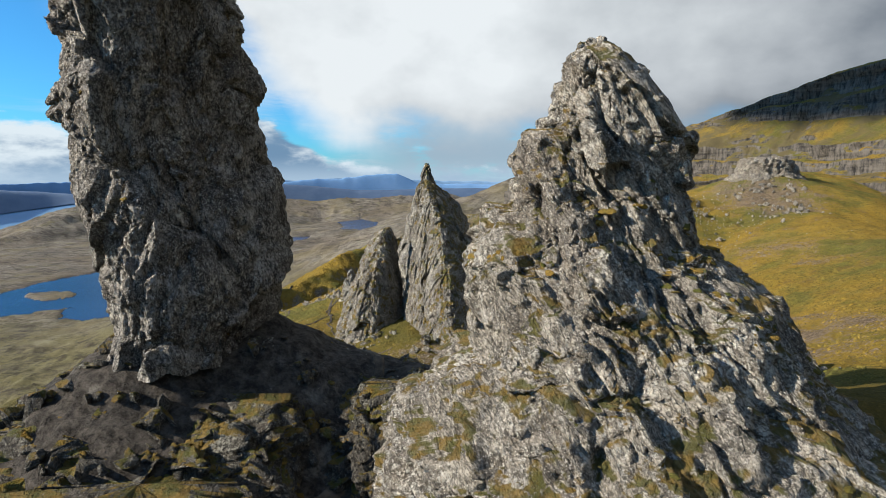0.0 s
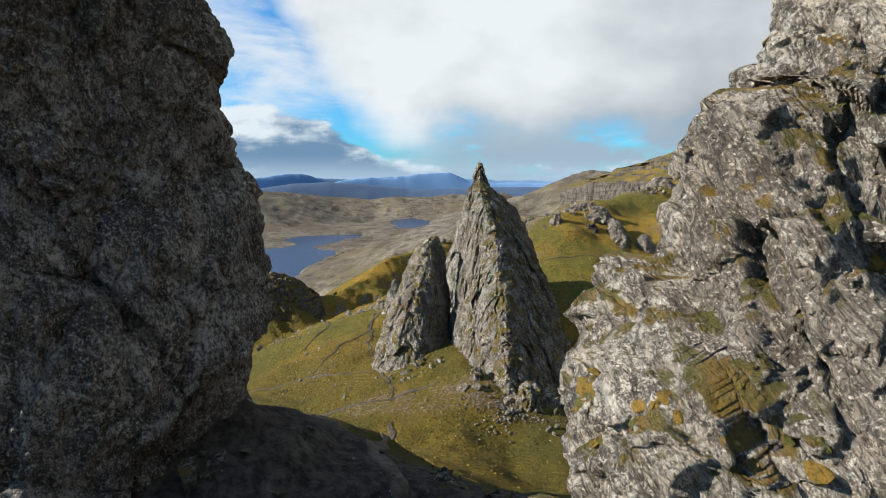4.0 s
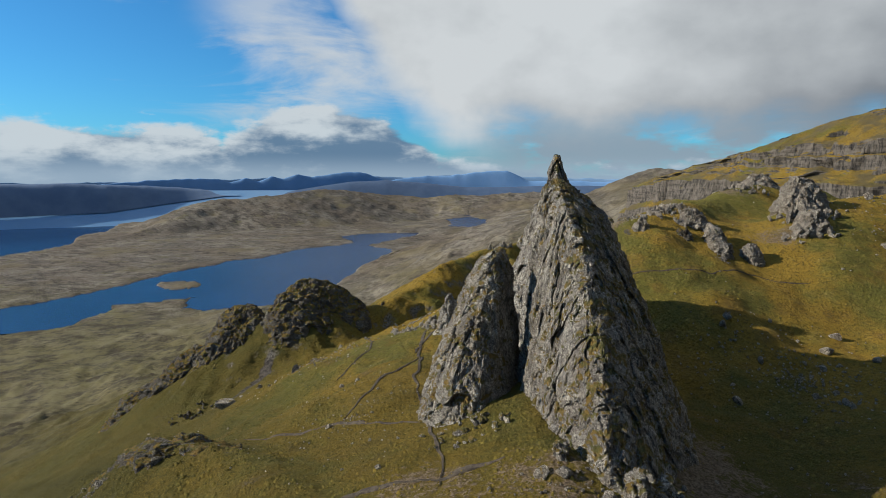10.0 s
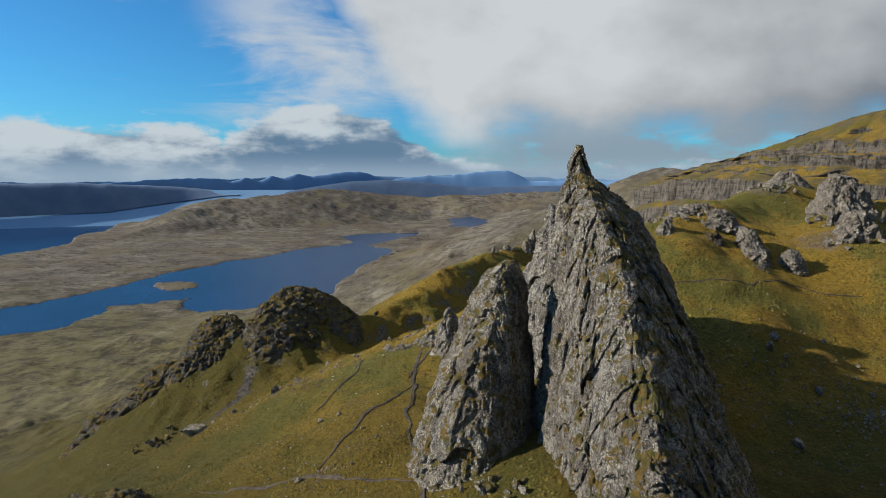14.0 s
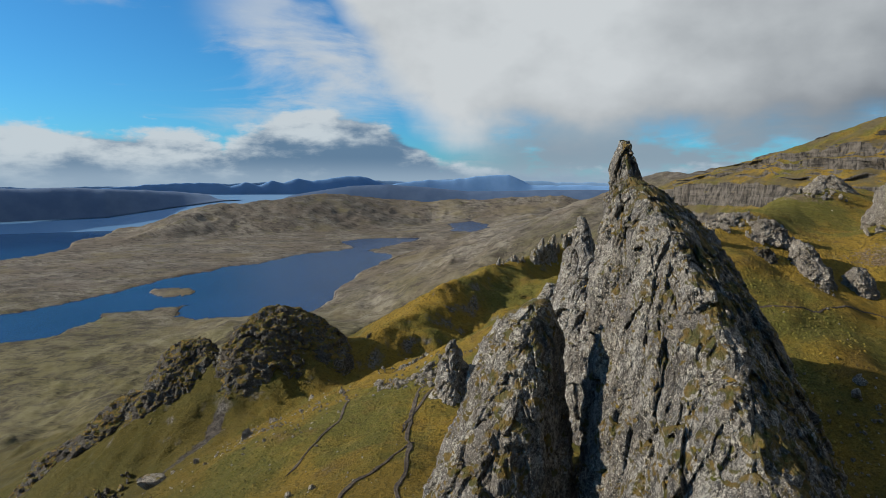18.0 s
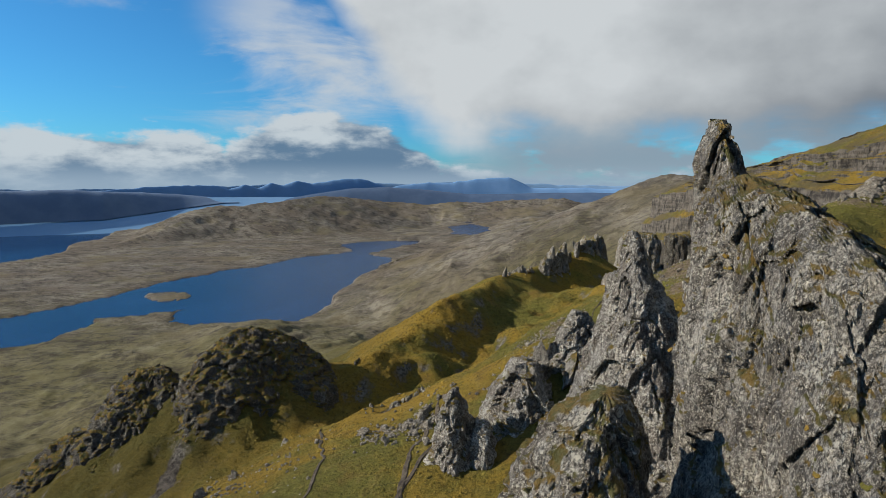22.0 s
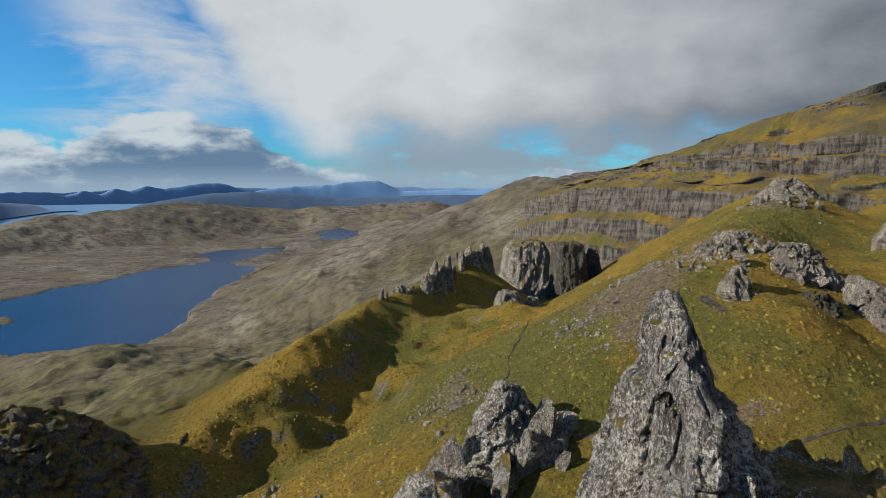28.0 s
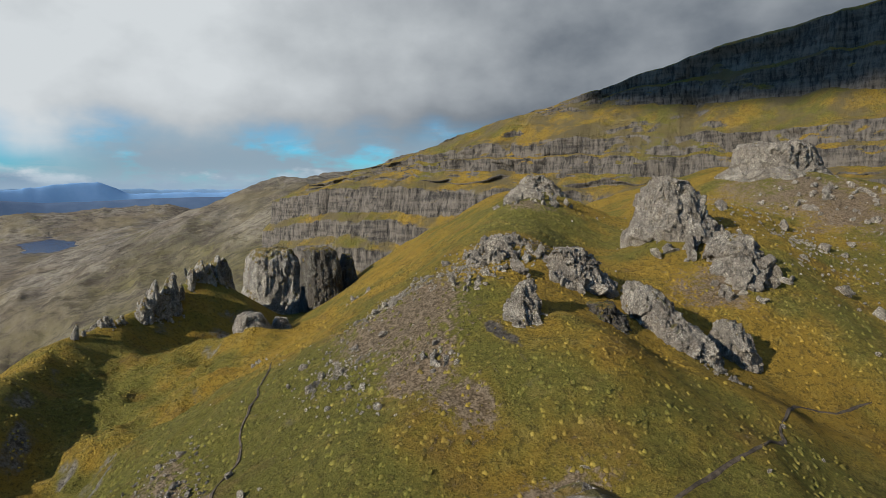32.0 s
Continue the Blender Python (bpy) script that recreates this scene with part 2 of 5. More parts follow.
def rock_material(name, dark, light, lichen, moss=0.5, grain=(1, 1, 0.35), rot=(0, 0, 0), lichen_amount=0.5, unit=1.0):
    mat, nt, bsdf = material(name)
    pos, up = place(nt)
    m = lambda *a, **k: math_node(nt, *a, **k)
    g = stretched(nt, pos, grain, rot)
    big = fbm_node(nt, pos, 0.16 / unit, 5, 0.55)
    mid = fbm_node(nt, g, 0.75 / unit, 9, 0.66)
    fine = fbm_node(nt, g, 4.0 / unit, 8, 0.70)
    tiny = fbm_node(nt, g, 14.0 / unit, 6, 0.75)
    col = mix_rgb(nt, smooth(nt, m("ADD", mid, m("MULTIPLY", m("SUBTRACT", m("ADD", fine, tiny), 1.0), 0.9)), 0.40, 0.60), dark, light)
    col = mix_rgb(nt, m("MULTIPLY", smooth(nt, big, 0.42, 0.62), 0.55), col, tuple(0.75 * a + 0.25 * b for a, b in zip(dark, (0.22, 0.15, 0.10))))
    # cracks, splits and pebble gaps: the shade of recesses is put into the colour
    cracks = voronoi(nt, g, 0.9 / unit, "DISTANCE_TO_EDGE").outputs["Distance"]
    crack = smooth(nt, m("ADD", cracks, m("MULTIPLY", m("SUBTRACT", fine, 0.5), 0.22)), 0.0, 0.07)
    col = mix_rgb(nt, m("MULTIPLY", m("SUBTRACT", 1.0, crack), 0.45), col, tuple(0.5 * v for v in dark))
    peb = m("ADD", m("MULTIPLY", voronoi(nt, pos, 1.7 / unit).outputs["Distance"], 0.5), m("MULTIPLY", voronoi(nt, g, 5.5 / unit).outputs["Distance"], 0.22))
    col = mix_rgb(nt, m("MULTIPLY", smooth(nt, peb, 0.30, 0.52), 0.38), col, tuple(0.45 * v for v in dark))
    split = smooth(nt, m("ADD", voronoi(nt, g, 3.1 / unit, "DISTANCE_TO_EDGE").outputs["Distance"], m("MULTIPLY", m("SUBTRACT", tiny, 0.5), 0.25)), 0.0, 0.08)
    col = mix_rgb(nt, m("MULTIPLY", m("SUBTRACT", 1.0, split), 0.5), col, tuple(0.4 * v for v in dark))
    # pale lichen in flecks and patches
    spot = fbm_node(nt, pos, 3.6 / unit, 9, 0.80)
    patch = fbm_node(nt, pos, 0.30 / unit, 4, 0.55, (7, 3, 1))
    f = m("ADD", spot, m("MULTIPLY", m("SUBTRACT", patch, 0.5), 0.35))
    f = m("MULTIPLY", smooth(nt, f, 0.585 - 0.09 * lichen_amount, 0.64 - 0.09 * lichen_amount), 0.9)
    col = mix_rgb(nt, f, col, lichen)
    speck = fbm_node(nt, pos, 7.5 / unit, 4, 0.7, (11, 2, 6))
    col = mix_rgb(nt, m("MULTIPLY", smooth(nt, speck, 0.57, 0.62), 0.9), col, tuple(0.5 * a + 0.5 * b for a, b in zip(light, lichen)))
    # small pits, their shade painted in as well
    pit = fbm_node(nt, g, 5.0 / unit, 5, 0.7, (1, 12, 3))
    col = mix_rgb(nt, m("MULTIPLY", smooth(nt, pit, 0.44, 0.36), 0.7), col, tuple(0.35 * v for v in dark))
    # moss and dry grass where it can hold
    mo = fbm_node(nt, pos, 0.45 / unit, 7, 0.62, (1, 5, 9))
    mm = m("ADD", m("MULTIPLY", up, 0.55), m("MULTIPLY", m("SUBTRACT", mo, 0.5), 1.9))
    mm = smooth(nt, mm, 0.78 - 0.42 * moss, 0.95 - 0.42 * moss)
    hue = fbm_node(nt, pos, 0.9 / unit, 5, 0.6, (2, 2, 2))
    mcol = mix_rgb(nt, smooth(nt, hue, 0.38, 0.62), (0.085, 0.085, 0.012), (0.20, 0.125, 0.018))
    col = mix_rgb(nt, m("MULTIPLY", mm, 0.9), col, mcol)
    nt.links.new(col, bsdf.inputs["Base Color"])
    bsdf.inputs["Roughness"].default_value = 0.88
    h = m("ADD", m("MULTIPLY", mid, 1.2), m("ADD", m("ADD", m("MULTIPLY", fine, 0.55), m("MULTIPLY", tiny, 0.26)), m("SUBTRACT", m("ADD", m("ADD", m("MULTIPLY", crack, 0.3), m("MULTIPLY", split, 0.16)), m("MULTIPLY", pit, 0.45)), m("MULTIPLY", peb, 0.55))))
    bump(nt, bsdf, h, 1.0, 1.1 * unit)
    return mat


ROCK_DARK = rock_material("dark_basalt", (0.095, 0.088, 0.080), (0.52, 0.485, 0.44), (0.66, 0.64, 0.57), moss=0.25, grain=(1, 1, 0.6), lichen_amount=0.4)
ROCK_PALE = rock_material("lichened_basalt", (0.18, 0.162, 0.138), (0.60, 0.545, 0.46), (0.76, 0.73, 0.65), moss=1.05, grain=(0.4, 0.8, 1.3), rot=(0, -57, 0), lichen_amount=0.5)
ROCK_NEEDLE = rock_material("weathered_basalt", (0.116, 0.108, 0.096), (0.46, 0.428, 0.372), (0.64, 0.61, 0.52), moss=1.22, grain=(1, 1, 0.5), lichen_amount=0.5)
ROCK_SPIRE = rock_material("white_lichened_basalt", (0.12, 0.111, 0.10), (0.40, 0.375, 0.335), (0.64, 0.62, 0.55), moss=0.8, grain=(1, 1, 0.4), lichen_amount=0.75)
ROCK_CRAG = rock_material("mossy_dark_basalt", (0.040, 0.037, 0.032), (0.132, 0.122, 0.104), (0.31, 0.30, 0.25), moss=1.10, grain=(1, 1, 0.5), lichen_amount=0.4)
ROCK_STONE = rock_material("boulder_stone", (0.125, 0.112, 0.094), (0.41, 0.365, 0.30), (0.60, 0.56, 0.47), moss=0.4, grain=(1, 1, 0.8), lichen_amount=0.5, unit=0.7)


def grass_colour(nt, pos):
    """Turf: ochre, straw and green in drifts, with darker wiry tufts."""
    m = lambda *a, **k: math_node(nt, *a, **k)
    big = fbm_node(nt, pos, 0.022, 6, 0.55)
    mid = fbm_node(nt, pos, 0.11, 8, 0.62)
    fine = fbm_node(nt, pos, 1.2, 8, 0.72)
    grass = mix_rgb(nt, smooth(nt, m("ADD", big, m("MULTIPLY", m("SUBTRACT", mid, 0.5), 0.6)), 0.36, 0.60), (0.106, 0.102, 0.022), (0.236, 0.152, 0.023))
    grass = mix_rgb(nt, m("MULTIPLY", smooth(nt, fbm_node(nt, pos, 0.045, 7, 0.62, (40, 9, 0)), 0.56, 0.70), 0.6), grass, (0.088, 0.100, 0.019))
    grass = mix_rgb(nt, m("MULTIPLY", smooth(nt, fbm_node(nt, pos, 0.35, 7, 0.65, (4, 19, 0)), 0.52, 0.70), 0.5), grass, (0.24, 0.185, 0.055))
    grass = mix_rgb(nt, m("MULTIPLY", smooth(nt, fine, 0.50, 0.60), 0.62), grass, (0.046, 0.039, 0.012))
    grass = mix_rgb(nt, m("MULTIPLY", smooth(nt, mid, 0.54, 0.68), 0.5), grass, (0.090, 0.060, 0.022))
    # greener, darker turf on the near slopes; the western slopes' shade is mixed in too
    s3 = nt.nodes.new("ShaderNodeSeparateXYZ")
    nt.links.new(pos, s3.inputs[0])
    zone = m("ADD", smooth(nt, m("ADD", s3.outputs[1], m("MULTIPLY", m("SUBTRACT", mid, 0.5), 40.0)), 205.0, 150.0), m("MULTIPLY", smooth(nt, s3.outputs[0], -50.0, -110.0), 1.5), clamp=False)
    zone = m("MULTIPLY", zone, smooth(nt, s3.outputs[0], 75.0, 25.0))
    grass = mix_rgb(nt, m("MULTIPLY", zone, 0.58), grass, (0.052, 0.049, 0.012))
    tiny = fbm_node(nt, pos, 4.5, 5, 0.7, (8, 0, 3))
    grass = mix_rgb(nt, m("MULTIPLY", smooth(nt, tiny, 0.50, 0.62), 0.38), grass, (0.045, 0.040, 0.010))
    grass = mix_rgb(nt, m("MULTIPLY", smooth(nt, tiny, 0.46, 0.36), 0.34), grass, (0.30, 0.215, 0.055))
    return grass, big, mid, fine


def ground_material():
    mat, nt, bsdf = material("hill_ground")
    pos, up = place(nt)
    m = lambda *a, **k: math_node(nt, *a, **k)
    grass, big, mid, fine = grass_colour(nt, pos)
    # brown moor further off
    sep = nt.nodes.new("ShaderNodeSeparateXYZ")
    nt.links.new(pos, sep.inputs[0])
    far = smooth(nt, m("ADD", m("MINIMUM", sep.outputs[2], m("MULTIPLY", m("SUBTRACT", sep.outputs[1], 390.0), -0.45)), m("MULTIPLY", m("SUBTRACT", big, 0.5), 110.0)), -105.0, -225.0)
    mb = fbm_node(nt, stretched(nt, pos, (1, 0.6, 1)), 0.0075, 12, 0.72)
    ms = fbm_node(nt, stretched(nt, pos, (1, 0.8, 1), (0, 0, 25)), 0.028, 10, 0.76, (5, 1, 0))
    moor = mix_rgb(nt, smooth(nt, mb, 0.38, 0.62), (0.074, 0.067, 0.056), (0.176, 0.158, 0.126))
    moor = mix_rgb(nt, m("MULTIPLY", smooth(nt, ms, 0.48, 0.62), 0.55), moor, (0.060, 0.046, 0.040))
    moor = mix_rgb(nt, m("MULTIPLY", smooth(nt, fbm_node(nt, pos, 0.011, 9, 0.66, (3, 14, 0)), 0.54, 0.66), 0.6), moor, (0.105, 0.098, 0.034))
    moor = mix_rgb(nt, m("MULTIPLY", smooth(nt, fbm_node(nt, pos, 0.13, 8, 0.74, (6, 6, 0)), 0.47, 0.62), 0.5), moor, (0.050, 0.040, 0.034))
    moor = mix_rgb(nt, m("MULTIPLY", smooth(nt, fbm_node(nt, pos, 0.07, 9, 0.74, (1, 26, 0)), 0.54, 0.68), 0.5), moor, (0.17, 0.145, 0.085))
    moor = mix_rgb(nt, m("MULTIPLY", smooth(nt, fbm_node(nt, pos, 0.0032, 7, 0.6, (2, 31, 0)), 0.46, 0.60), 0.55), moor, (0.094, 0.074, 0.054))
    moor = mix_rgb(nt, m("MULTIPLY", smooth(nt, fbm_node(nt, stretched(nt, pos, (0.7, 1.3, 1), (0, 0, 30)), 0.021, 11, 0.72, (17, 3, 0)), 0.50, 0.60), 0.75), moor, (0.040, 0.033, 0.026))
    moor = mix_rgb(nt, m("MULTIPLY", smooth(nt, fbm_node(nt, pos, 0.045, 10, 0.75, (12, 8, 0)), 0.46, 0.37), 0.55), moor, (0.19, 0.162, 0.115))
    heath = m("MULTIPLY", smooth(nt, m("ADD", sep.outputs[1], m("MULTIPLY", m("SUBTRACT", mb, 0.5), 900.0)), 1500.0, 800.0), 0.7)
    moor = mix_rgb(nt, heath, moor, mix_rgb(nt, smooth(nt, ms, 0.44, 0.62), (0.125, 0.112, 0.044), (0.040, 0.035, 0.019)))
    moor = mix_rgb(nt, m("MULTIPLY", smooth(nt, sep.outputs[1], 620.0, 380.0), 0.6), moor, mix_rgb(nt, smooth(nt, ms, 0.42, 0.60), (0.075, 0.062, 0.024), (0.026, 0.022, 0.012)))
    ridge_ = fbm_node(nt, stretched(nt, pos, (0.6, 1.6, 1), (0, 0, -12)), 0.006, 10, 0.7, (8, 2, 0))
    moor = mix_rgb(nt, m("MULTIPLY", smooth(nt, m("ABSOLUTE", m("SUBTRACT", ridge_, 0.5)), 0.022, 0.0), 0.55), moor, (0.030, 0.026, 0.020))
    moor = mix_rgb(nt, m("MULTIPLY", smooth(nt, fbm_node(nt, pos, 0.004, 6, 0.6, (9, 4, 0)), 0.52, 0.66), 0.55), moor, (0.125, 0.104, 0.056))
    col = mix_rgb(nt, far, grass, moor)
    # bare soil and stones on the steep parts and where feet have worn the turf
    att = nt.nodes.new("ShaderNodeAttribute")
    att.attribute_name = "bare"
    bare = m("ADD", att.outputs["Fac"], m("MULTIPLY", m("SUBTRACT", mid, 0.5), 2.2))
    bare = smooth(nt, bare, 0.38, 0.62)
    soil = mix_rgb(nt, smooth(nt, fine, 0.35, 0.66), (0.030, 0.027, 0.024), (0.115, 0.102, 0.088))
    col = mix_rgb(nt, bare, col, soil)
    att2 = nt.nodes.new("ShaderNodeAttribute")
    att2.attribute_name = "scree"
    loose = smooth(nt, m("ADD", att2.outputs["Fac"], m("MULTIPLY", m("SUBTRACT", m("ADD", mid, fine), 1.0), 1.5)), 0.36, 0.60)
    grit = voronoi(nt, pos, 3.2).outputs["Distance"]
    gravel = mix_rgb(nt, smooth(nt, m("ADD", fine, m("MULTIPLY", grit, -0.4)), 0.12, 0.5), (0.080, 0.058, 0.040), (0.245, 0.190, 0.135))
    col = mix_rgb(nt, m("MULTIPLY", loose, 0.9), col, gravel)
    steep = smooth(nt, m("ADD", up, m("MULTIPLY", m("SUBTRACT", mid, 0.5), 0.7)), 0.74, 0.58)
    rock = mix_rgb(nt, smooth(nt, fine, 0.38, 0.64), (0.055, 0.05, 0.044), (0.22, 0.205, 0.18))
    col = mix_rgb(nt, steep, col, rock)
    nt.links.new(col, bsdf.inputs["Base Color"])
    bsdf.inputs["Roughness"].default_value = 0.95
    bsdf.inputs["Specular IOR Level"].default_value = 0.1
    h = m("ADD", m("ADD", m("MULTIPLY", mid, 1.5), m("MULTIPLY", ms, 1.3)), m("MULTIPLY", fine, 1.1))
    bump(nt, bsdf, h, 1.0, 1.7)
    return mat


def cliff_material():
    """Columned basalt on the steep faces, turf on the ledges and slopes."""
    mat, nt, bsdf = material("escarpment")
    pos, up = place(nt)
    m = lambda *a, **k: math_node(nt, *a, **k)
    grass, big, mid, fine = grass_colour(nt, pos)
    heath = mix_rgb(nt, smooth(nt, fbm_node(nt, pos, 0.05, 8, 0.65, (3, 8, 0)), 0.42, 0.60), grass, (0.105, 0.085, 0.040))
    col_v = stretched(nt, pos, (1, 1, 0.16))
    joint = fbm_node(nt, col_v, 0.55, 8, 0.70)
    bed = fbm_node(nt, stretched(nt, pos, (0.10, 0.10, 1.0)), 0.42, 8, 0.66, (2, 5, 1))
    grain = fbm_node(nt, pos, 1.4, 8, 0.74)
    rock = mix_rgb(nt, smooth(nt, m("ADD", m("MULTIPLY", joint, 0.6), m("MULTIPLY", bed, 0.4)), 0.40, 0.60), (0.042, 0.039, 0.036), (0.150, 0.134, 0.114))
    rock = mix_rgb(nt, m("MULTIPLY", smooth(nt, grain, 0.54, 0.66), 0.5), rock, (0.21, 0.188, 0.155))
    rock = mix_rgb(nt, m("MULTIPLY", smooth(nt, joint, 0.45, 0.36), 0.75), rock, (0.022, 0.021, 0.020))
    turf = smooth(nt, m("ADD", up, m("MULTIPLY", m("SUBTRACT", m("ADD", grain, bed), 1.0), 0.75)), 0.44, 0.62)
    nt.links.new(mix_rgb(nt, turf, rock, heath), bsdf.inputs["Base Color"])
    bsdf.inputs["Roughness"].default_value = 0.93
    bsdf.inputs["Specular IOR Level"].default_value = 0.15
    bump(nt, bsdf, m("ADD", m("MULTIPLY", joint, 1.4), m("ADD", m("MULTIPLY", bed, 0.9), m("MULTIPLY", grain, 0.6))), 1.0, 2.2)
    return mat


def plain_material(name, a, b, scale, rough=0.9, relief=0.15):
    mat, nt, bsdf = material(name)
    pos, up = place(nt)
    n1 = fbm_node(nt, pos, scale, 8, 0.65)
    nt.links.new(mix_rgb(nt, smooth(nt, n1, 0.35, 0.65), a, b), bsdf.inputs["Base Color"])
    bsdf.inputs["Roughness"].default_value = rough
    if relief:
        bump(nt, bsdf, n1, 0.5, relief / scale)
    return mat


def water_material():
    mat, nt, bsdf = material("loch_water")
    pos, up = place(nt)
    n1 = fbm_node(nt, stretched(nt, pos, (1, 0.4, 1)), 0.006, 5, 0.6)
    nt.links.new(mix_rgb(nt, smooth(nt, n1, 0.35, 0.65), (0.007, 0.026, 0.072), (0.010, 0.034, 0.090)), bsdf.inputs["Base Color"])
    bsdf.inputs["Roughness"].default_value = 0.22
    bsdf.inputs["IOR"].default_value = 1.33
    bsdf.inputs["Specular IOR Level"].default_value = 0.06
    bump(nt, bsdf, fbm_node(nt, pos, 0.35, 6, 0.6), 0.5, 0.6)
    return mat


GROUND = ground_material()
CLIFF = cliff_material()
SOIL = plain_material("trodden_soil", (0.022, 0.017, 0.012), (0.072, 0.057, 0.040), 1.4)
WATER = water_material()


# ---- noise on arrays ----
def hashed(ix, iy, iz, seed):
    with np.errstate(over="ignore"):
        h = (ix.astype(np.uint32) * np.uint32(374761393) + iy.astype(np.uint32) * np.uint32(668265263)
             + iz.astype(np.uint32) * np.uint32(2147483647 - 1274126177) + np.uint32(seed * 974711 + 17))
        h = (h ^ (h >> np.uint32(13))) * np.uint32(1274126177)
        h = (h ^ (h >> np.uint32(16))) * np.uint32(2246822519)
        h = h ^ (h >> np.uint32(15))
    return (h & np.uint32(0xFFFFFF)).astype(np.float64) / 16777215.0


def value_noise(p, seed=0):
    i = np.floor(p).astype(np.int64)
    f = p - i
    f = f * f * f * (f * (f * 6 - 15) + 10)
    out = 0
    for dx in (0, 1):
        wx = f[:, 0] if dx else 1 - f[:, 0]
        for dy in (0, 1):
            wy = f[:, 1] if dy else 1 - f[:, 1]
            for dz in (0, 1):
                wz = f[:, 2] if dz else 1 - f[:, 2]
                out = out + wx * wy * wz * hashed(i[:, 0] + dx, i[:, 1] + dy, i[:, 2] + dz, seed)
    return out * 2 - 1


def value_noise2(x, y, seed=0):
    ix, iy = np.floor(x).astype(np.int64), np.floor(y).astype(np.int64)
    fx, fy = x - ix, y - iy
    fx, fy = fx * fx * fx * (fx * (fx * 6 - 15) + 10), fy * fy * fy * (fy * (fy * 6 - 15) + 10)
    z = np.zeros_like(ix)
    a, b = hashed(ix, iy, z, seed), hashed(ix + 1, iy, z, seed)
    c, d = hashed(ix, iy + 1, z, seed), hashed(ix + 1, iy + 1, z, seed)
    return (a * (1 - fx) + b * fx) * (1 - fy) * 2 + (c * (1 - fx) + d * fx) * fy * 2 - 1


def fbm2(x, y, octaves=4, seed=0, gain=0.5, ridged=False):
    out, amp = 0, 1.0
    for k in range(octaves):
        c, s = math.cos(0.7 * k), math.sin(0.7 * k)
        n = value_noise2((c * x - s * y) * 2 ** k + 13.7 * k, (s * x + c * y) * 2 ** k - 7.1 * k, seed + k)
        out = out + amp * ((1 - 2 * np.abs(n)) if ridged else n)
        amp *= gain
    return out


def fbm3(p, octaves=4, seed=0, gain=0.5, ridged=False):
    out, amp = 0, 1.0
    for k in range(octaves):
        n = value_noise(p * 2.03 ** k + 5.3 * k, seed + k)
        out = out + amp * ((1 - 2 * np.abs(n)) if ridged else n)
        amp *= gain
    return out


def cells(p, seed=0):
    """Nearest and second distance to scattered seeds, the nearest seed's own random number, and a plane tilted at random about it."""
    p = np.asarray(p, np.float32)
    lo, hi = np.floor(p.min(0)).astype(np.int64) - 1, np.floor(p.max(0)).astype(np.int64) + 2
    size = hi - lo + 1
    box = [v.ravel() for v in np.meshgrid(*[np.arange(a, b + 1) for a, b in zip(lo, hi)], indexing="ij")]
    r0, r1, r2 = [hashed(*box, seed + k).astype(np.float32) for k in (1, 2, 3)]
    own = (r0 * 7.3 + r1 * 3.1) % 1.0
    tx, ty, tz = (r1 * 5.7) % 1 - 0.5, (r2 * 5.7) % 1 - 0.5, (r0 * 5.7) % 1 - 0.5
    out = [np.empty(len(p), np.float32) for _ in range(4)]
    for a in range(0, len(p), 12000):
        q = p[a:a + 12000]
        i = np.floor(q).astype(np.int64) - lo
        f = q - np.floor(q)
        first = (i[:, 0] * size[1] + i[:, 1]) * size[2] + i[:, 2]
        d1, d2, best = np.full(len(q), 81.0, np.float32), np.full(len(q), 81.0, np.float32), first.copy()
        for dx in (-1, 0, 1):
            for dy in (-1, 0, 1):
                for dz in (-1, 0, 1):
                    j = first + (dx * size[1] + dy) * size[2] + dz
                    d = (f[:, 0] - dx - 0.9 * r0[j]) ** 2 + (f[:, 1] - dy - 0.9 * r1[j]) ** 2 + (f[:, 2] - dz - 0.9 * r2[j]) ** 2
                    nearer = d < d1
                    d2 = np.where(nearer, d1, np.minimum(d2, d))
                    best = np.where(nearer, j, best)
                    d1 = np.where(nearer, d, d1)
        step = np.stack(np.unravel_index(best, size), 1) - i
        w = f - step - 0.9 * np.stack([r0[best], r1[best], r2[best]], 1)
        values = np.sqrt(d1), np.sqrt(d2), own[best], w[:, 0] * tx[best] + w[:, 1] * ty[best] + w[:, 2] * tz[best]
        for o, v in zip(out, values):
            o[a:a + 12000] = v
    return [o.astype(float) for o in out]


def grid_mesh(name, verts, rows, cols, wrap=False, smooth_faces=True):
    """A mesh from rows x cols points; wrap joins the last column to the first."""
    r = np.arange(rows - 1)[:, None]
    c = np.arange(cols if wrap else cols - 1)[None, :]
    n = (c + 1) % cols
    quads = np.stack([r * cols + c, r * cols + n, (r + 1) * cols + n, (r + 1) * cols + c], -1).reshape(-1, 4)
    me = bpy.data.meshes.new(name)
    me.vertices.add(len(verts))
    me.vertices.foreach_set("co", np.ascontiguousarray(verts, np.float32).ravel())
    me.loops.add(quads.size)
    me.loops.foreach_set("vertex_index", quads.astype(np.int32).ravel())
    me.polygons.add(len(quads))
    me.polygons.foreach_set("loop_start", np.arange(0, quads.size, 4, dtype=np.int32))
    me.polygons.foreach_set("use_smooth", np.full(len(quads), smooth_faces))
    me.update(calc_edges=True)
    return me


def part(name, me, mat, parent=None, label=""):
    ob = new(name, me)
    if mat and not me.materials:
        me.materials.append(mat)
    if parent:
        ob.parent = parent
    if label:
        ob["label"] = label
    return ob


# ---- the lie of the land ----
LOCH, TARN, SEA = -272.0, -235.0, -290.0


def smax(a, b, k):
    h = np.clip(0.5 + 0.5 * (a - b) / k, 0, 1)
    return b + (a - b) * h + k * h * (1 - h)


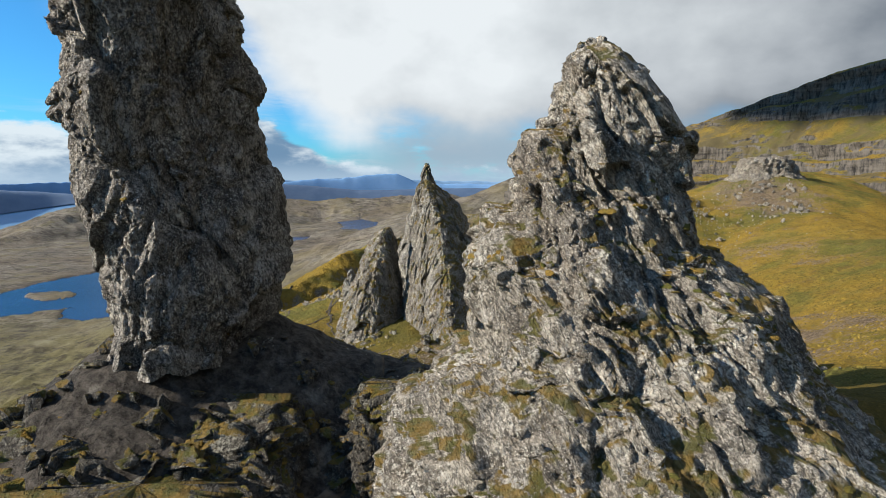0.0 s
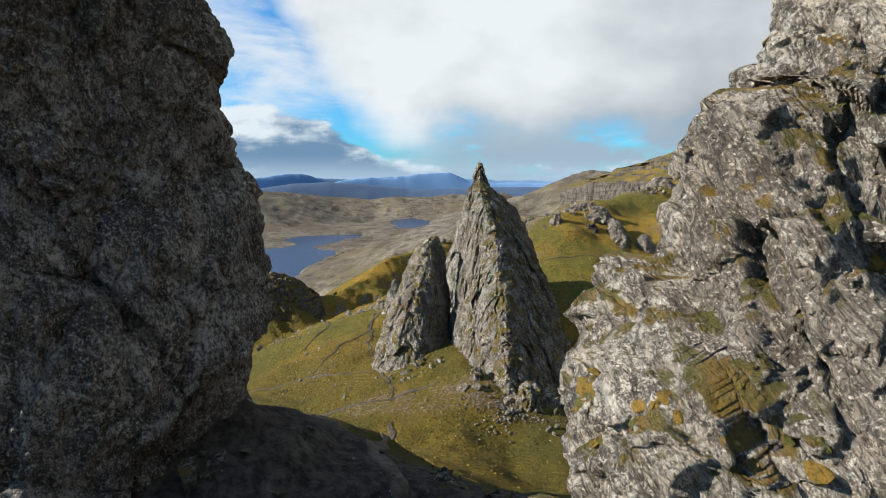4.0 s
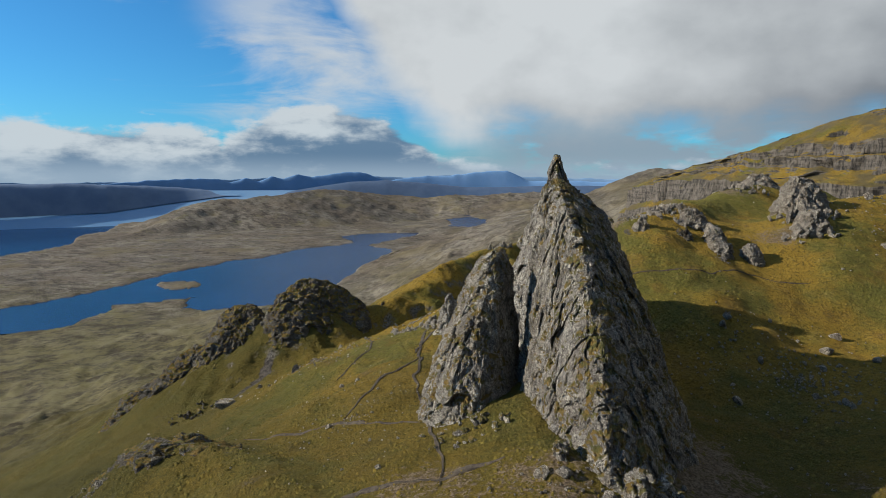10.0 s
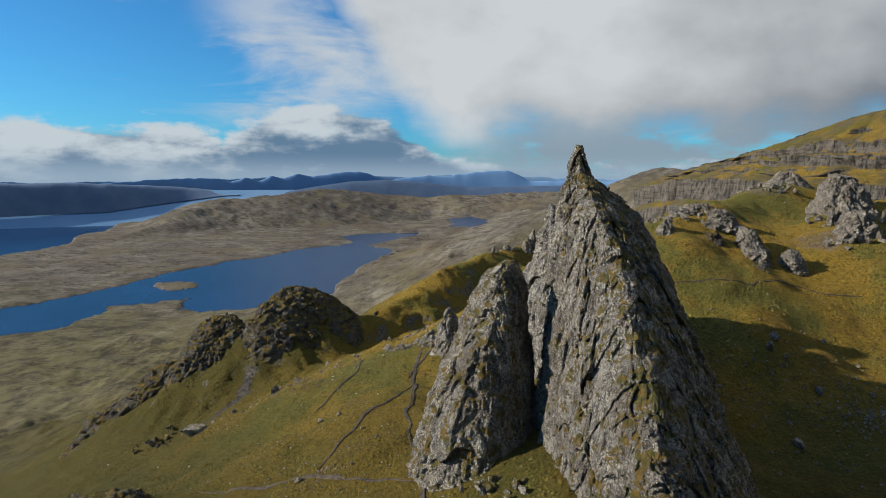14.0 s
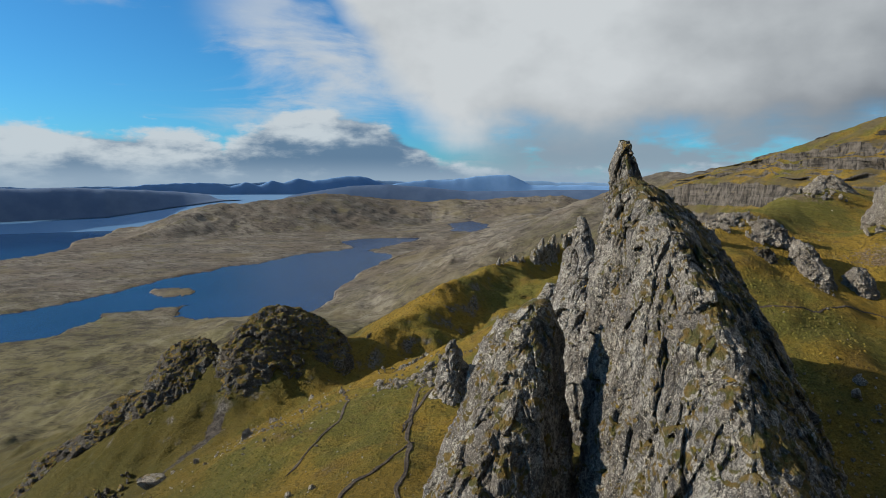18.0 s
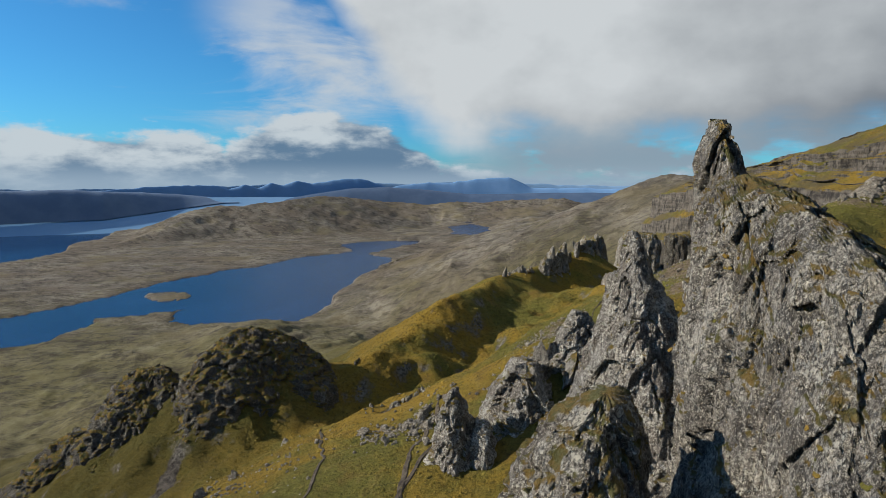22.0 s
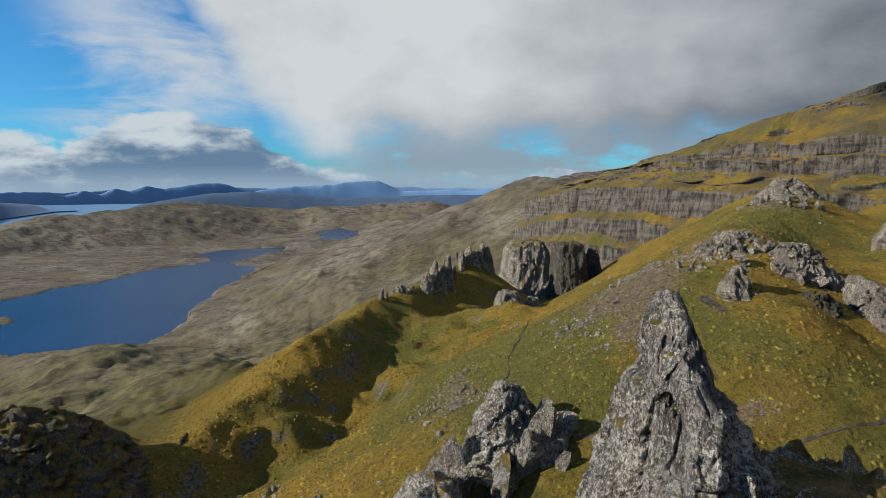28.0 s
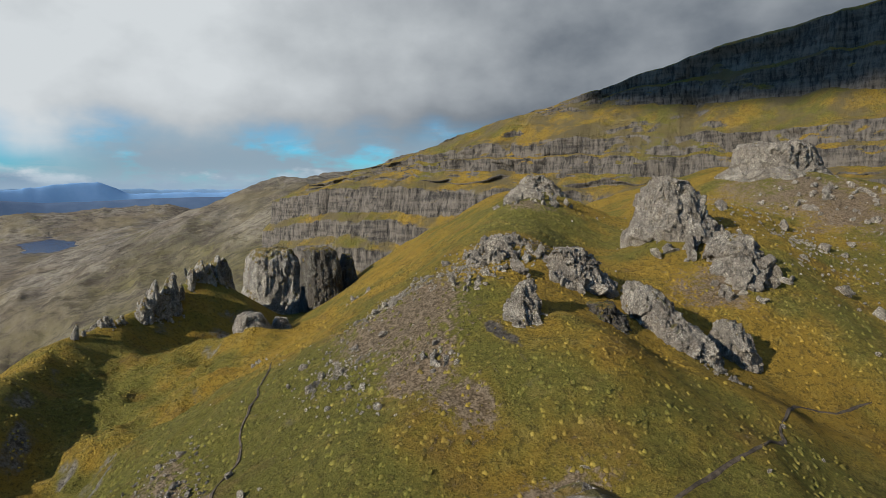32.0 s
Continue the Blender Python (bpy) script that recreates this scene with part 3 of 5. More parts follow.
def ridge(x, y, pts, left, right=None, k=0.0):
    """Height of a ridge along pts (x, y, z), falling by the given slopes to its left and right."""
    right = left if right is None else right
    best = np.full(x.shape, -1e9)
    for (ax, ay, az), (bx, by, bz) in zip(pts, pts[1:]):
        dx, dy = bx - ax, by - ay
        t = np.clip(((x - ax) * dx + (y - ay) * dy) / (dx * dx + dy * dy), 0, 1)
        px, py = x - ax - t * dx, y - ay - t * dy
        d = np.sqrt(px * px + py * py + k * k) - k
        side = (dx * py - dy * px) / (math.hypot(dx, dy) * np.sqrt(px * px + py * py + 1e-6))
        slope = (left + right) / 2 + (left - right) / 2 * side
        best = np.maximum(best, az + (bz - az) * t - slope * d)
    return best


def inside(x, y, poly):
    xs, ys = [p[0] for p in poly], [p[1] for p in poly]
    near = (x > min(xs)) & (x < max(xs)) & (y > min(ys)) & (y < max(ys))
    px, py = x[near], y[near]
    hit = np.zeros(px.shape, bool)
    if px.size:
        for (ax, ay), (bx, by) in zip(poly, poly[1:] + poly[:1]):
            if ay != by:
                hit ^= ((ay > py) != (by > py)) & (px < (bx - ax) * (py - ay) / (by - ay) + ax)
    out = np.zeros(x.shape, bool)
    out[near] = hit
    return out


def ragged(poly, seed, rough=0.16, times=4):
    """A shoreline: each edge is broken again and again."""
    rng = random.Random(seed)
    for k in range(times):
        out = []
        for a, b in zip(poly, poly[1:] + poly[:1]):
            n = rough * rng.uniform(-1, 1)
            out += [a, ((a[0] + b[0]) / 2 - (b[1] - a[1]) * n, (a[1] + b[1]) / 2 + (b[0] - a[0]) * n)]
        poly = out
    return poly


LOCH_SHORE = ragged([(-1145, 1115), (-1115, 1215), (-1095, 1345), (-1090, 1445), (-1095, 1570), (-1095, 1700), (-1075, 1885), (-985, 2125), (-920, 2350), (-840, 2520),
                     (-975, 2695), (-855, 3025), (-635, 3075), (-630, 2770), (-715, 2620), (-760, 2445), (-620, 2330), (-590, 2175), (-600, 2045), (-485, 2230), (-440, 2140),
                     (-515, 1905), (-555, 1730), (-535, 1515), (-505, 1305), (-520, 1185), (-605, 1145), (-680, 1160), (-775, 1185), (-815, 1305), (-850, 1260), (-945, 1185),
                     (-900, 1105), (-885, 995), (-950, 935), (-1150, 800)], 3)
ISLAND = ragged([(-1025, 1460), (-1005, 1490), (-915, 1475), (-890, 1410), (-945, 1375)], 5)
UPPER_LOCH = ragged([(-533, 3029), (-571, 3348), (-545, 3823), (-610, 4070), (-507, 4070), (-347, 3594), (-338, 3270), (-411, 2981)], 8)


SEA_SHORE = ragged([(-1500, 700), (-1880, 1700), (-1960, 2165), (-2480, 3095), (-2900, 4050), (-2700, 4500), (-2900, 8000), (-9000, 8000), (-9000, 500)], 12, 0.1, 4)


def land(x, y):
    """Ground height at arrays x, y."""
    q = smax(-(x + 42) * 1.0, (y - 490) * 0.85, 60)
    q = np.maximum(q, 0)
    t = np.clip((y - 205) / 90, 0, 1) * np.clip((45 - x) / 60, 0, 1)
    h = -45 - 30 * t * t * (3 - 2 * t)
    h = h - (232 + h + 45) * np.minimum(1.0, 1.10 * (1 - np.exp(-q / 330)))
    k = 7
    near = (
        # plinth of the great stack and its saddle
        (((-60, 52, -34), (-34, 45, -17), (-24, 46, -11.5), (-15, 51, -11.3), (-6, 51, -15.0), (4, 47, -15), (22, 40, -13), (50, 46, -17)), 0.62, 0.85, 3),
        # slopes behind the right rock and round the bowl
        (((50, 20, -12), (75, 70, -20), (115, 130, -20), (140, 200, -16), (156, 262, -11), (168, 316, 4.5), (260, 420, 8), (420, 480, 22)), 0.36, 0.34, 12),
        (((71, 250, -20), (76, 270, -8), (110, 290, -6)), 0.48, 0.5, 5),
        # the grassy hillock with its slabs
        (((9, 236, -18.4), (20.6, 245, -12.9), (35.5, 268.8, -9.8), (53.9, 292, -7.6), (79.7, 324, -2.4), (108, 380, -0.8)), 0.62, 0.50, 9),
        # dark crag ridge on the left
        (((-52, 283, -48), (-70, 276, -49), (-82, 270, -46), (-95, 266, -40.2), (-107, 255, -48.5), (-125, 250, -61), (-150, 245, -79), (-230, 290, -125)), 0.75, 0.66, 5),
        # ridge with the small stacks
        (((-68, 276, -49), (-55, 308, -39.5), (-37, 352.6, -34), (-20, 376.8, -30.8), (-2.8, 395.5, -26.8), (9.6, 402.5, -36)), 0.6, 0.82, 2),
        # spur that carries the needle and the footpaths
        (((8, 108, -38), (-3, 122, -34), (-8, 150, -34), (-8, 190, -37), (-18, 225, -38), (-6, 262, -44)), 0.42, 0.40, 8),
        (((-12, 85, -37), (-24, 140, -39), (-33, 165, -39.5), (-36, 205, -41)), 0.45, 0.45, 10),
        (((-30, 110, -44), (-50, 132, -43), (-69, 140, -46), (-98, 150, -60)), 0.7, 0.7, 5),
        (((3, 335, -33.5), (25, 365, -46), (50, 430, -60), (80, 520, -68)), 0.45, 0.4, 10),
    )
    for pts, a, b, round_top in near:
        h = smax(h, ridge(x, y, pts, a, b, round_top), k)
    far = (
        (((130, 900, -90), (170, 1100, -70), (245, 1500, 28), (420, 1750, 36), (700, 1900, 60)), 0.45, 0.4, 40),
        (((200, 1750, -50), (150, 2300, -110), (-60, 3200, -175), (-100, 4400, -175)), 0.30, 0.3, 120),
        (((330, 2000, -10), (700, 3600, -30), (600, 4700, -40)), 0.32, 0.3, 120),
        (((-1860, 1860, -298), (-1920, 2200, -292), (-1960, 2600, -262), (-2010, 3357, -130), (-1700, 3700, -104), (-1580, 4060, -70), (-1400, 4260, -92), (-1250, 4400, -112), (-880, 4470, -132), (-290, 4470, -98), (40, 4450, -84)), 0.36, 0.30, 30),
        (((-440, 2900, -232), (-460, 4100, -232)), 0.2, 0.2, 170),
    )
    for pts, a, b, round_top in far:
        h = smax(h, ridge(x, y, pts, a, b, round_top), 25)
    r = np.hypot(x, y)
    wild = np.clip((r - 330) / 700, 0, 1)
    h = h + wild * (7.0 * fbm2(x / 260, y / 260, 5, 3) + 5 * fbm2(x / 90, y / 120, 4, 9, ridged=True) * np.clip((h + 275) / 60, 0, 1))
    rugged = np.clip((r - 360) / 200, 0, 1) * np.clip((1700 - r) / 700, 0, 1) * np.clip((-30 - x) / 120, 0, 1) * np.clip((h + 275) / 25, 0, 1)
    h = h + rugged * (5.0 * fbm2(x / 60, y / 80, 4, 131, 0.55, True) + 1.5)
    h = np.maximum(h, LOCH + 1.5)
    calm = 1 - np.exp(-((x + 3) ** 2 + (y - 0) ** 2) / 900)
    h = h + calm * (1.5 * fbm2(x / 34, y / 34, 3, 21) + 0.55 * fbm2(x / 9, y / 9, 3, 31))
    # stream cut between the stack ridge and the hillock
    cut = -ridge(x, y, ((-1, 346, 0), (-13, 329, 0), (-27, 309, 0), (-41, 292, 0), (-52, 275, 0)), 1.0)
    h = h - 4.5 * np.exp(-(cut / 10) ** 2) * (0.7 + 0.5 * fbm2(x / 14, y / 14, 3, 71)) + 1.6 * np.exp(-(cut / 32) ** 2) * fbm2(x / 16, y / 16, 4, 73, 0.6, True)
    # rock ledges on the plinth
    w = np.exp(-(((x + 18) / 26) ** 2 + ((y - 38) / 17) ** 2))
    step = h / 2.6 + 0.35 * fbm2(x / 7, y / 7, 3, 77)
    h = h * (1 - 0.75 * w) + 0.75 * w * 2.6 * (np.floor(step) + np.clip((step - np.floor(step) - 0.55) / 0.45, 0, 1) ** 1.0 - 0.35 * fbm2(x / 7, y / 7, 3, 77))
    # broken crag faces
    c = np.exp(-(((x + 88) / 26) ** 2 + ((y - 244) / 15) ** 2)) + 0.8 * np.exp(-(((x + 118) / 24) ** 2 + ((y - 232) / 14) ** 2)) + 0.7 * np.exp(-(((x + 66) / 26) ** 2 + ((y - 131) / 11) ** 2))
    h = h + c * 0.8 * fbm2(x / 7, y / 7, 4, 55, 0.6, True)
    h = h + np.clip((500 - r) / 200, 0, 1) * (0.16 * fbm2(x / 2.6, y / 2.6, 3, 41))
    # under the loch water, clear of its island
    zone = inside(x, y, LOCH_SHORE) & ~inside(x, y, ISLAND)
    h = np.where(inside(x, y, UPPER_LOCH), np.minimum(h, TARN - 3), h)
    h = np.where(zone, np.minimum(h, LOCH - 3), h)
    h = np.where(inside(x, y, SEA_SHORE), np.minimum(h, SEA - 5), h)
    return h


def land_at(x, y):
    return float(land(np.array([float(x)]), np.array([float(y)]))[0])


def build_ground():
    fine = np.arange(-57, 63, 0.2)
    az = np.radians(np.concatenate([np.arange(-180, -57, 4.0), fine, np.arange(64, 180, 4.0)]))
    near = np.arange(66, 470, 1.0)
    r = [470.0]
    while r[-1] < 9000:
        r.append(r[-1] * 1.0105)
    rad = np.concatenate([[2, 12, 24, 36, 48, 56, 62], near, r])
    R, A = np.meshgrid(rad, az, indexing="ij")
    x, y = (R * np.sin(A)).ravel(), (R * np.cos(A) - 60).ravel()
    z = land(x, y)
    me = grid_mesh("ground", np.stack([x, y, z], 1), len(rad), len(az), wrap=True)
    spot = lambda cx, cy, rx, ry: np.exp(-(((x - cx) / rx) ** 2 + ((y - cy) / ry) ** 2))
    bare = spot(-8, 45, 15, 15) + 0.9 * spot(-20, 42, 22, 13)
    scar = lambda pts, w: np.exp(-(ridge(x, y, pts, 1.0) / w) ** 2)
    bare = bare + 0.72 * scar(((16.9, 241.1, 0), (17.2, 236.4, 0), (16.2, 231, 0)), 1.0) + 0.72 * scar(((13.4, 233.7, 0), (13.4, 228.6, 0)), 0.8) + 0.8 * scar(((-99, 239, 0), (-98, 228, 0), (-103, 214, 0)), 2.0)
    scree = (1.15 * spot(12.4, 254.6, 8.2, 11.6) + 0.9 * spot(7.7, 239.8, 3.4, 4.1) + 0.95 * spot(9.4, 231.7, 3.1, 3.4) + 0.7 * spot(11.1, 220.2, 5.4, 2) + 0.7 * spot(14, 138, 12, 24) + 0.75 * spot(152, 288, 26, 40) + 0.7 * spot(63.4, 303.2, 9.5, 6.8) + 0.8 * spot(64.8, 251.9, 10.9, 6.8) + 0.6 * spot(-16.8, 251.9, 4.1, 10.9)
             + 0.6 * spot(60, 110, 26, 30) + 0.5 * spot(-22, 120, 8, 8) + 0.45 * spot(112, 200, 20, 40) + 0.4 * spot(-6, 118, 10, 7) + 0.5 * spot(33.5, 266.8, 10.9, 5.4))
    for name, values in (("bare", bare), ("scree", scree)):
        at = me.attributes.new(name, "FLOAT", "POINT")
        at.data.foreach_set("value", values.astype(np.float32))
    return tagged(part("ground", me, GROUND), "ochre and green grass hillside falling to brown moorland", "ground", kind="structure")


def flat_sheet(name, poly, z, mat, label):
    bm = bmesh.new()
    f = bm.faces.new([bm.verts.new((*p, z)) for p in poly])
    bmesh.ops.triangulate(bm, faces=[f])
    me = bpy.data.meshes.new(name)
    bm.to_mesh(me)
    bm.free()
    if me.polygons and me.polygons[0].normal.z < 0:
        me.flip_normals()
    return tagged(part(name, me, mat), label, "water", kind="structure")


build_ground()
flat_sheet("water_loch", LOCH_SHORE, LOCH - 0.6, WATER, "deep blue loch water lying between brown moors")
flat_sheet("water_upper_loch", UPPER_LOCH, TARN - 0.6, WATER, "small blue loch further up the valley")
flat_sheet("water_sea", SEA_SHORE, SEA + 1.0, WATER, "wide blue sea sound beyond the moor")


# ---- rocks ----
def box_sections(rows, power=2.4):
    """Rows (z, x0, x1, y0, y1) as sections (z, cx, cy, a, b, turn, power)."""
    return [(z, (x0 + x1) / 2, (y0 + y1) / 2, (x1 - x0) / 2, (y1 - y0) / 2, 0.0, power) for z, x0, x1, y0, y1 in rows]


def rock_mesh(name, sections, cols=200, rows=220, block=3.0, rough=1.0, grain=(1, 1, 0.5), tilt=0.0, seed=1, strata=0.0, mass=0.7):
    """A crag as a closed skin: keyed sections, broken into blocks and fluted along its grain."""
    keys = np.array(sections, float)
    z = np.linspace(keys[0, 0], keys[-1, 0], rows)
    # smooth sections between the keys
    sec = np.stack([np.interp(z, keys[:, 0], keys[:, i]) for i in range(1, 7)], 1)
    th = np.linspace(0, 2 * np.pi, cols, endpoint=False)
    Z, T = np.meshgrid(z, th, indexing="ij")
    cx, cy, a, b, turn, pw = [np.repeat(sec[:, i][:, None], cols, 1) for i in range(6)]
    c, s = np.cos(T), np.sin(T)
    k = (np.abs(c) ** pw + np.abs(s) ** pw) ** (-1 / pw)
    u, v = a * c * k, b * s * k
    ct, st = np.cos(np.radians(turn)), np.sin(np.radians(turn))
    ox, oy = u * ct - v * st, u * st + v * ct
    p = np.stack([cx + ox, cy + oy, Z], -1).reshape(-1, 3)
    size = np.sqrt(np.maximum(a * b, 0.02)).ravel()
    out = np.stack([ox, oy, np.zeros_like(ox)], -1).reshape(-1, 3)
    ln = np.linalg.norm(out, axis=1, keepdims=True)
    out = out / np.maximum(ln, 1e-6)
    # coordinates along the grain
    ca, sa = math.cos(radians(tilt)), math.sin(radians(tilt))
    g = np.stack([p[:, 0] * ca + p[:, 2] * sa, p[:, 1], -p[:, 0] * sa + p[:, 2] * ca], 1) * np.array(grain)
    warp = np.stack([fbm3(p / (2.2 * block), 2, seed + 60 + i) for i in range(3)], 1) * 0.30
    d1, d2, rid, fac = cells(g / block + warp, seed)
    e1, e2, rie, fae = cells(g / (block * 0.38) + warp * 1.5, seed + 20)
    f1, f2, rif, faf = cells(g / (block * 0.15) + warp * 2, seed + 35) if cols > 230 else (0, 0, 0.5, 0)
    h1, h2, rih, fah = cells(g * (1, 1, 1.25) / (block * 2.6) + warp * 0.6, seed + 90)
    crack = np.clip((d2 - d1) / 0.10, 0, 1)
    crack2 = np.clip((e2 - e1) / 0.12, 0, 1)
    disp = rough * block * (mass * 0.62 * (rih - 0.5) + mass * fah - 0.16 * (1 - np.clip((h2 - h1) / 0.10, 0, 1)) + 0.26 * (rid - 0.5) + 0.42 * fac - 0.07 * (1 - crack) + 0.11 * (rie - 0.5) + 0.20 * fae - 0.035 * (1 - crack2) + 0.065 * (rif - 0.5) + 0.10 * faf
                            + 0.20 * fbm3(p / (block * 2.4), 3, seed + 40, 0.5) + 0.07 * fbm3(g / (block * 0.6), 3, seed + 50, 0.6, True))
    if strata:
        # slabs: each layer of the bedding stands out or back as a whole
        lay = -p[:, 0] * sa + p[:, 2] * ca + 0.45 * fbm3(p / (block * 2.5), 3, seed + 70)
        for thick, amount in ((1.9, 0.40), (0.75, 0.12)):
            k = np.floor(lay / thick).astype(np.int64)
            run = np.floor((p[:, 0] * ca + p[:, 2] * sa) / (thick * 6) + hashed(k, k, k, seed + 73) * 3 + 0.4 * fbm3(p / (thick * 4), 2, seed + 75)).astype(np.int64)
            disp += strata * thick * (amount / 0.34) * 0.6 * (hashed(k, run, run * 0, seed + 71) - 0.5)
    limit = np.minimum(0.30 * size, 2.6)
    disp = np.clip(disp, -limit, limit)
    p = p + out * disp[:, None]
    p[:, 2] += np.minimum(0.22 * block * rough, 0.4 * size) * (fbm3(p / block, 3, seed + 80) + 0.5 * (rie - 0.5))
    # close the top
    top = p[-cols:].mean(0) + (0, 0, 0.15)
    p = np.concatenate([p, np.repeat(top[None], cols, 0)])
    return grid_mesh(name, p, rows + 1, cols, wrap=True)


def ico_points(level):
    bm = bmesh.new()
    bmesh.ops.create_icosphere(bm, subdivisions=level, radius=1.0)
    p = np.array([v.co[:] for v in bm.verts])
    f = np.array([[v.index for v in fc.verts] for fc in bm.faces])
    bm.free()
    return p, f


ICO1, ICO2 = ico_points(2), ico_points(3)


def tri_mesh(name, p, f, flat=True):
    me = bpy.data.meshes.new(name)
    me.from_pydata(p.tolist(), [], f.tolist())
    me.polygons.foreach_set("use_smooth", np.full(len(f), not flat))
    me.update()
    return me


def stone_points(seed, cuts=10, ball=None):
    """A boulder: a ball cut by planes until it is all faces."""
    rng = np.random.default_rng(seed)
    p = (ICO1 if ball is None else ball)[0].copy()
    for _ in range(cuts):
        n = rng.normal(size=3)
        n /= np.linalg.norm(n)
        over = p @ n - rng.uniform(0.45, 0.8)
        p = p - np.maximum(over, 0)[:, None] * n
    p = p * rng.uniform(0.75, 1.25, 3)
    return p + 0.03 * rng.normal(size=p.shape)


def tuft_points(seed):
    """A cushion of moss and dry grass with a ragged edge."""
    rng = np.random.default_rng(seed)
    p = ICO1[0] * (1, 1, 0.5)
    r = 1 + 0.30 * fbm3(ICO1[0] * 2.2 + seed, 2, seed) + 0.22 * rng.uniform(-1, 1, len(p))
    return p * r[:, None]


ICO0 = ico_points(1)
STONES = [tri_mesh("stone", stone_points(300 + i), ICO1[1]) for i in range(8)]
TUFTS = [tri_mesh("tuft", tuft_points(400 + i), ICO1[1]) for i in range(5)]


def dress(ob, blocks, tufts, seed, size=1.0, mat=None):
    """Loose blocks set into the rock, and cushions of moss on its ledges, as parts of it."""
    me = ob.data
    n = len(me.vertices)
    co, no = np.empty(n * 3, np.float32), np.empty(n * 3, np.float32)
    me.vertices.foreach_get("co", co)
    me.vertex_normals.foreach_get("vector", no)
    co, no = co.reshape(-1, 3), no.reshape(-1, 3)
    rng = np.random.default_rng(seed)
    pick = rng.choice(n, min(n, 14 * (blocks + 3 * tufts)), replace=False)
    pick = pick[co[pick, 2] > land(co[pick, 0].astype(float), co[pick, 1].astype(float)) + 0.4]
    if not len(pick):
        return
    w = fbm3(co[pick].astype(float) / (5 * size), 3, seed + 3)
    flat = pick[(no[pick, 2] > 0.12) & (w > 0.42)][:tufts]
    rocky = pick[(w < 0.5)][-blocks:] if blocks else []
    for i in rocky:
        k = size * rng.uniform(0.25, 0.8) ** 1.3
        b = new("block", BLOCKS[mat.name][rng.integers(8)])
        b.matrix_world = Matrix.LocRotScale(Vector(co[i] - no[i] * k * 0.45), Euler(rng.uniform(0, 6.28, 3)), Vector((k, k * rng.uniform(0.6, 1.0), k * rng.uniform(0.7, 1.6))))
        b.parent = ob
    for i in flat:
        k = size * rng.uniform(0.10, 0.30)
        b = new("moss_cushion", TUFTS[rng.integers(5)])
        q = Vector((no[i][0], no[i][1], no[i][2] + 0.6)).to_track_quat("Z", "Y")
        b.matrix_world = Matrix.LocRotScale(Vector(co[i] - no[i] * 0.3 * k), q, Vector((k * rng.uniform(0.8, 1.7), k, k * rng.uniform(0.5, 0.9))))
        b.parent = ob


def moss_material():
    mat, nt, bsdf = material("moss_and_dry_grass")
    pos, up = place(nt)
    info = nt.nodes.new("ShaderNodeObjectInfo")
    hue = math_node(nt, "ADD", info.outputs["Random"], math_node(nt, "MULTIPLY", fbm_node(nt, pos, 2.5, 5, 0.6), 0.8))
    col = mix_rgb(nt, smooth(nt, hue, 0.4, 1.3), (0.065, 0.070, 0.012), (0.17, 0.105, 0.018))
    col = mix_rgb(nt, smooth(nt, fbm_node(nt, pos, 9.0, 5, 0.7), 0.45, 0.7), col, (0.05, 0.042, 0.012))
    nt.links.new(col, bsdf.inputs["Base Color"])
    bsdf.inputs["Roughness"].default_value = 0.95
    bump(nt, bsdf, fbm_node(nt, pos, 9.0, 5, 0.7), 1.0, 0.15)
    return mat


MOSS = moss_material()
for t_ in TUFTS:
    t_.materials.append(MOSS)
BLOCKS = {}
for m_ in (ROCK_DARK, ROCK_PALE, ROCK_NEEDLE, ROCK_SPIRE, ROCK_STONE, ROCK_CRAG):
    BLOCKS[m_.name] = []
    for s_ in STONES:
        c_ = s_.copy()
        c_.materials.append(m_)
        BLOCKS[m_.name].append(c_)


def crag(name, sections, mat, label, category="rock", group="", blocks=0, tufts=0, **kw):
    me = rock_mesh(name, sections, **kw)
    ob = tagged(part(name, me, mat), label, category, group)
    if blocks or tufts:
        dress(ob, blocks, tufts, kw.get("seed", 1), kw.get("block", 2.5) / 2.6, mat)
    return ob


# the great stack
crag("basalt_monolith", [
    (-14, -19.6, 48.6, 6.8, 4.2, 60, 3.2), (-11, -19.4, 48.6, 6.6, 4.0, 60, 3.2), (-8, -19.6, 48.6, 7.2, 4.4, 60, 3.2), (-5, -20.3, 49.5, 7.7, 4.5, 60, 3.2), (-2, -20.9, 49.9, 8.0, 4.4, 60, 3.2), (1, -21.8, 50.5, 8.1, 4.4, 60, 3.2),
    (4, -22.0, 50.6, 8.3, 4.5, 60, 3.3), (7, -22.1, 50.3, 7.9, 4.6, 60, 3.3), (10, -22.4, 49.9, 7.1, 4.5, 60, 3.2), (13.5, -23.0, 49.2, 6.4, 4.4, 60, 3), (20, -23.4, 47.5, 3.6, 3.0, 60, 2.6), (24, -23.2, 47, 1.3, 1.2, 60, 2.2)],
     ROCK_DARK, "towering dark basalt monolith undercut at its foot", "rock pillar", cols=400, rows=420, block=3.0, rough=0.75, grain=(1, 1, 0.6), seed=11, blocks=90, tufts=26)

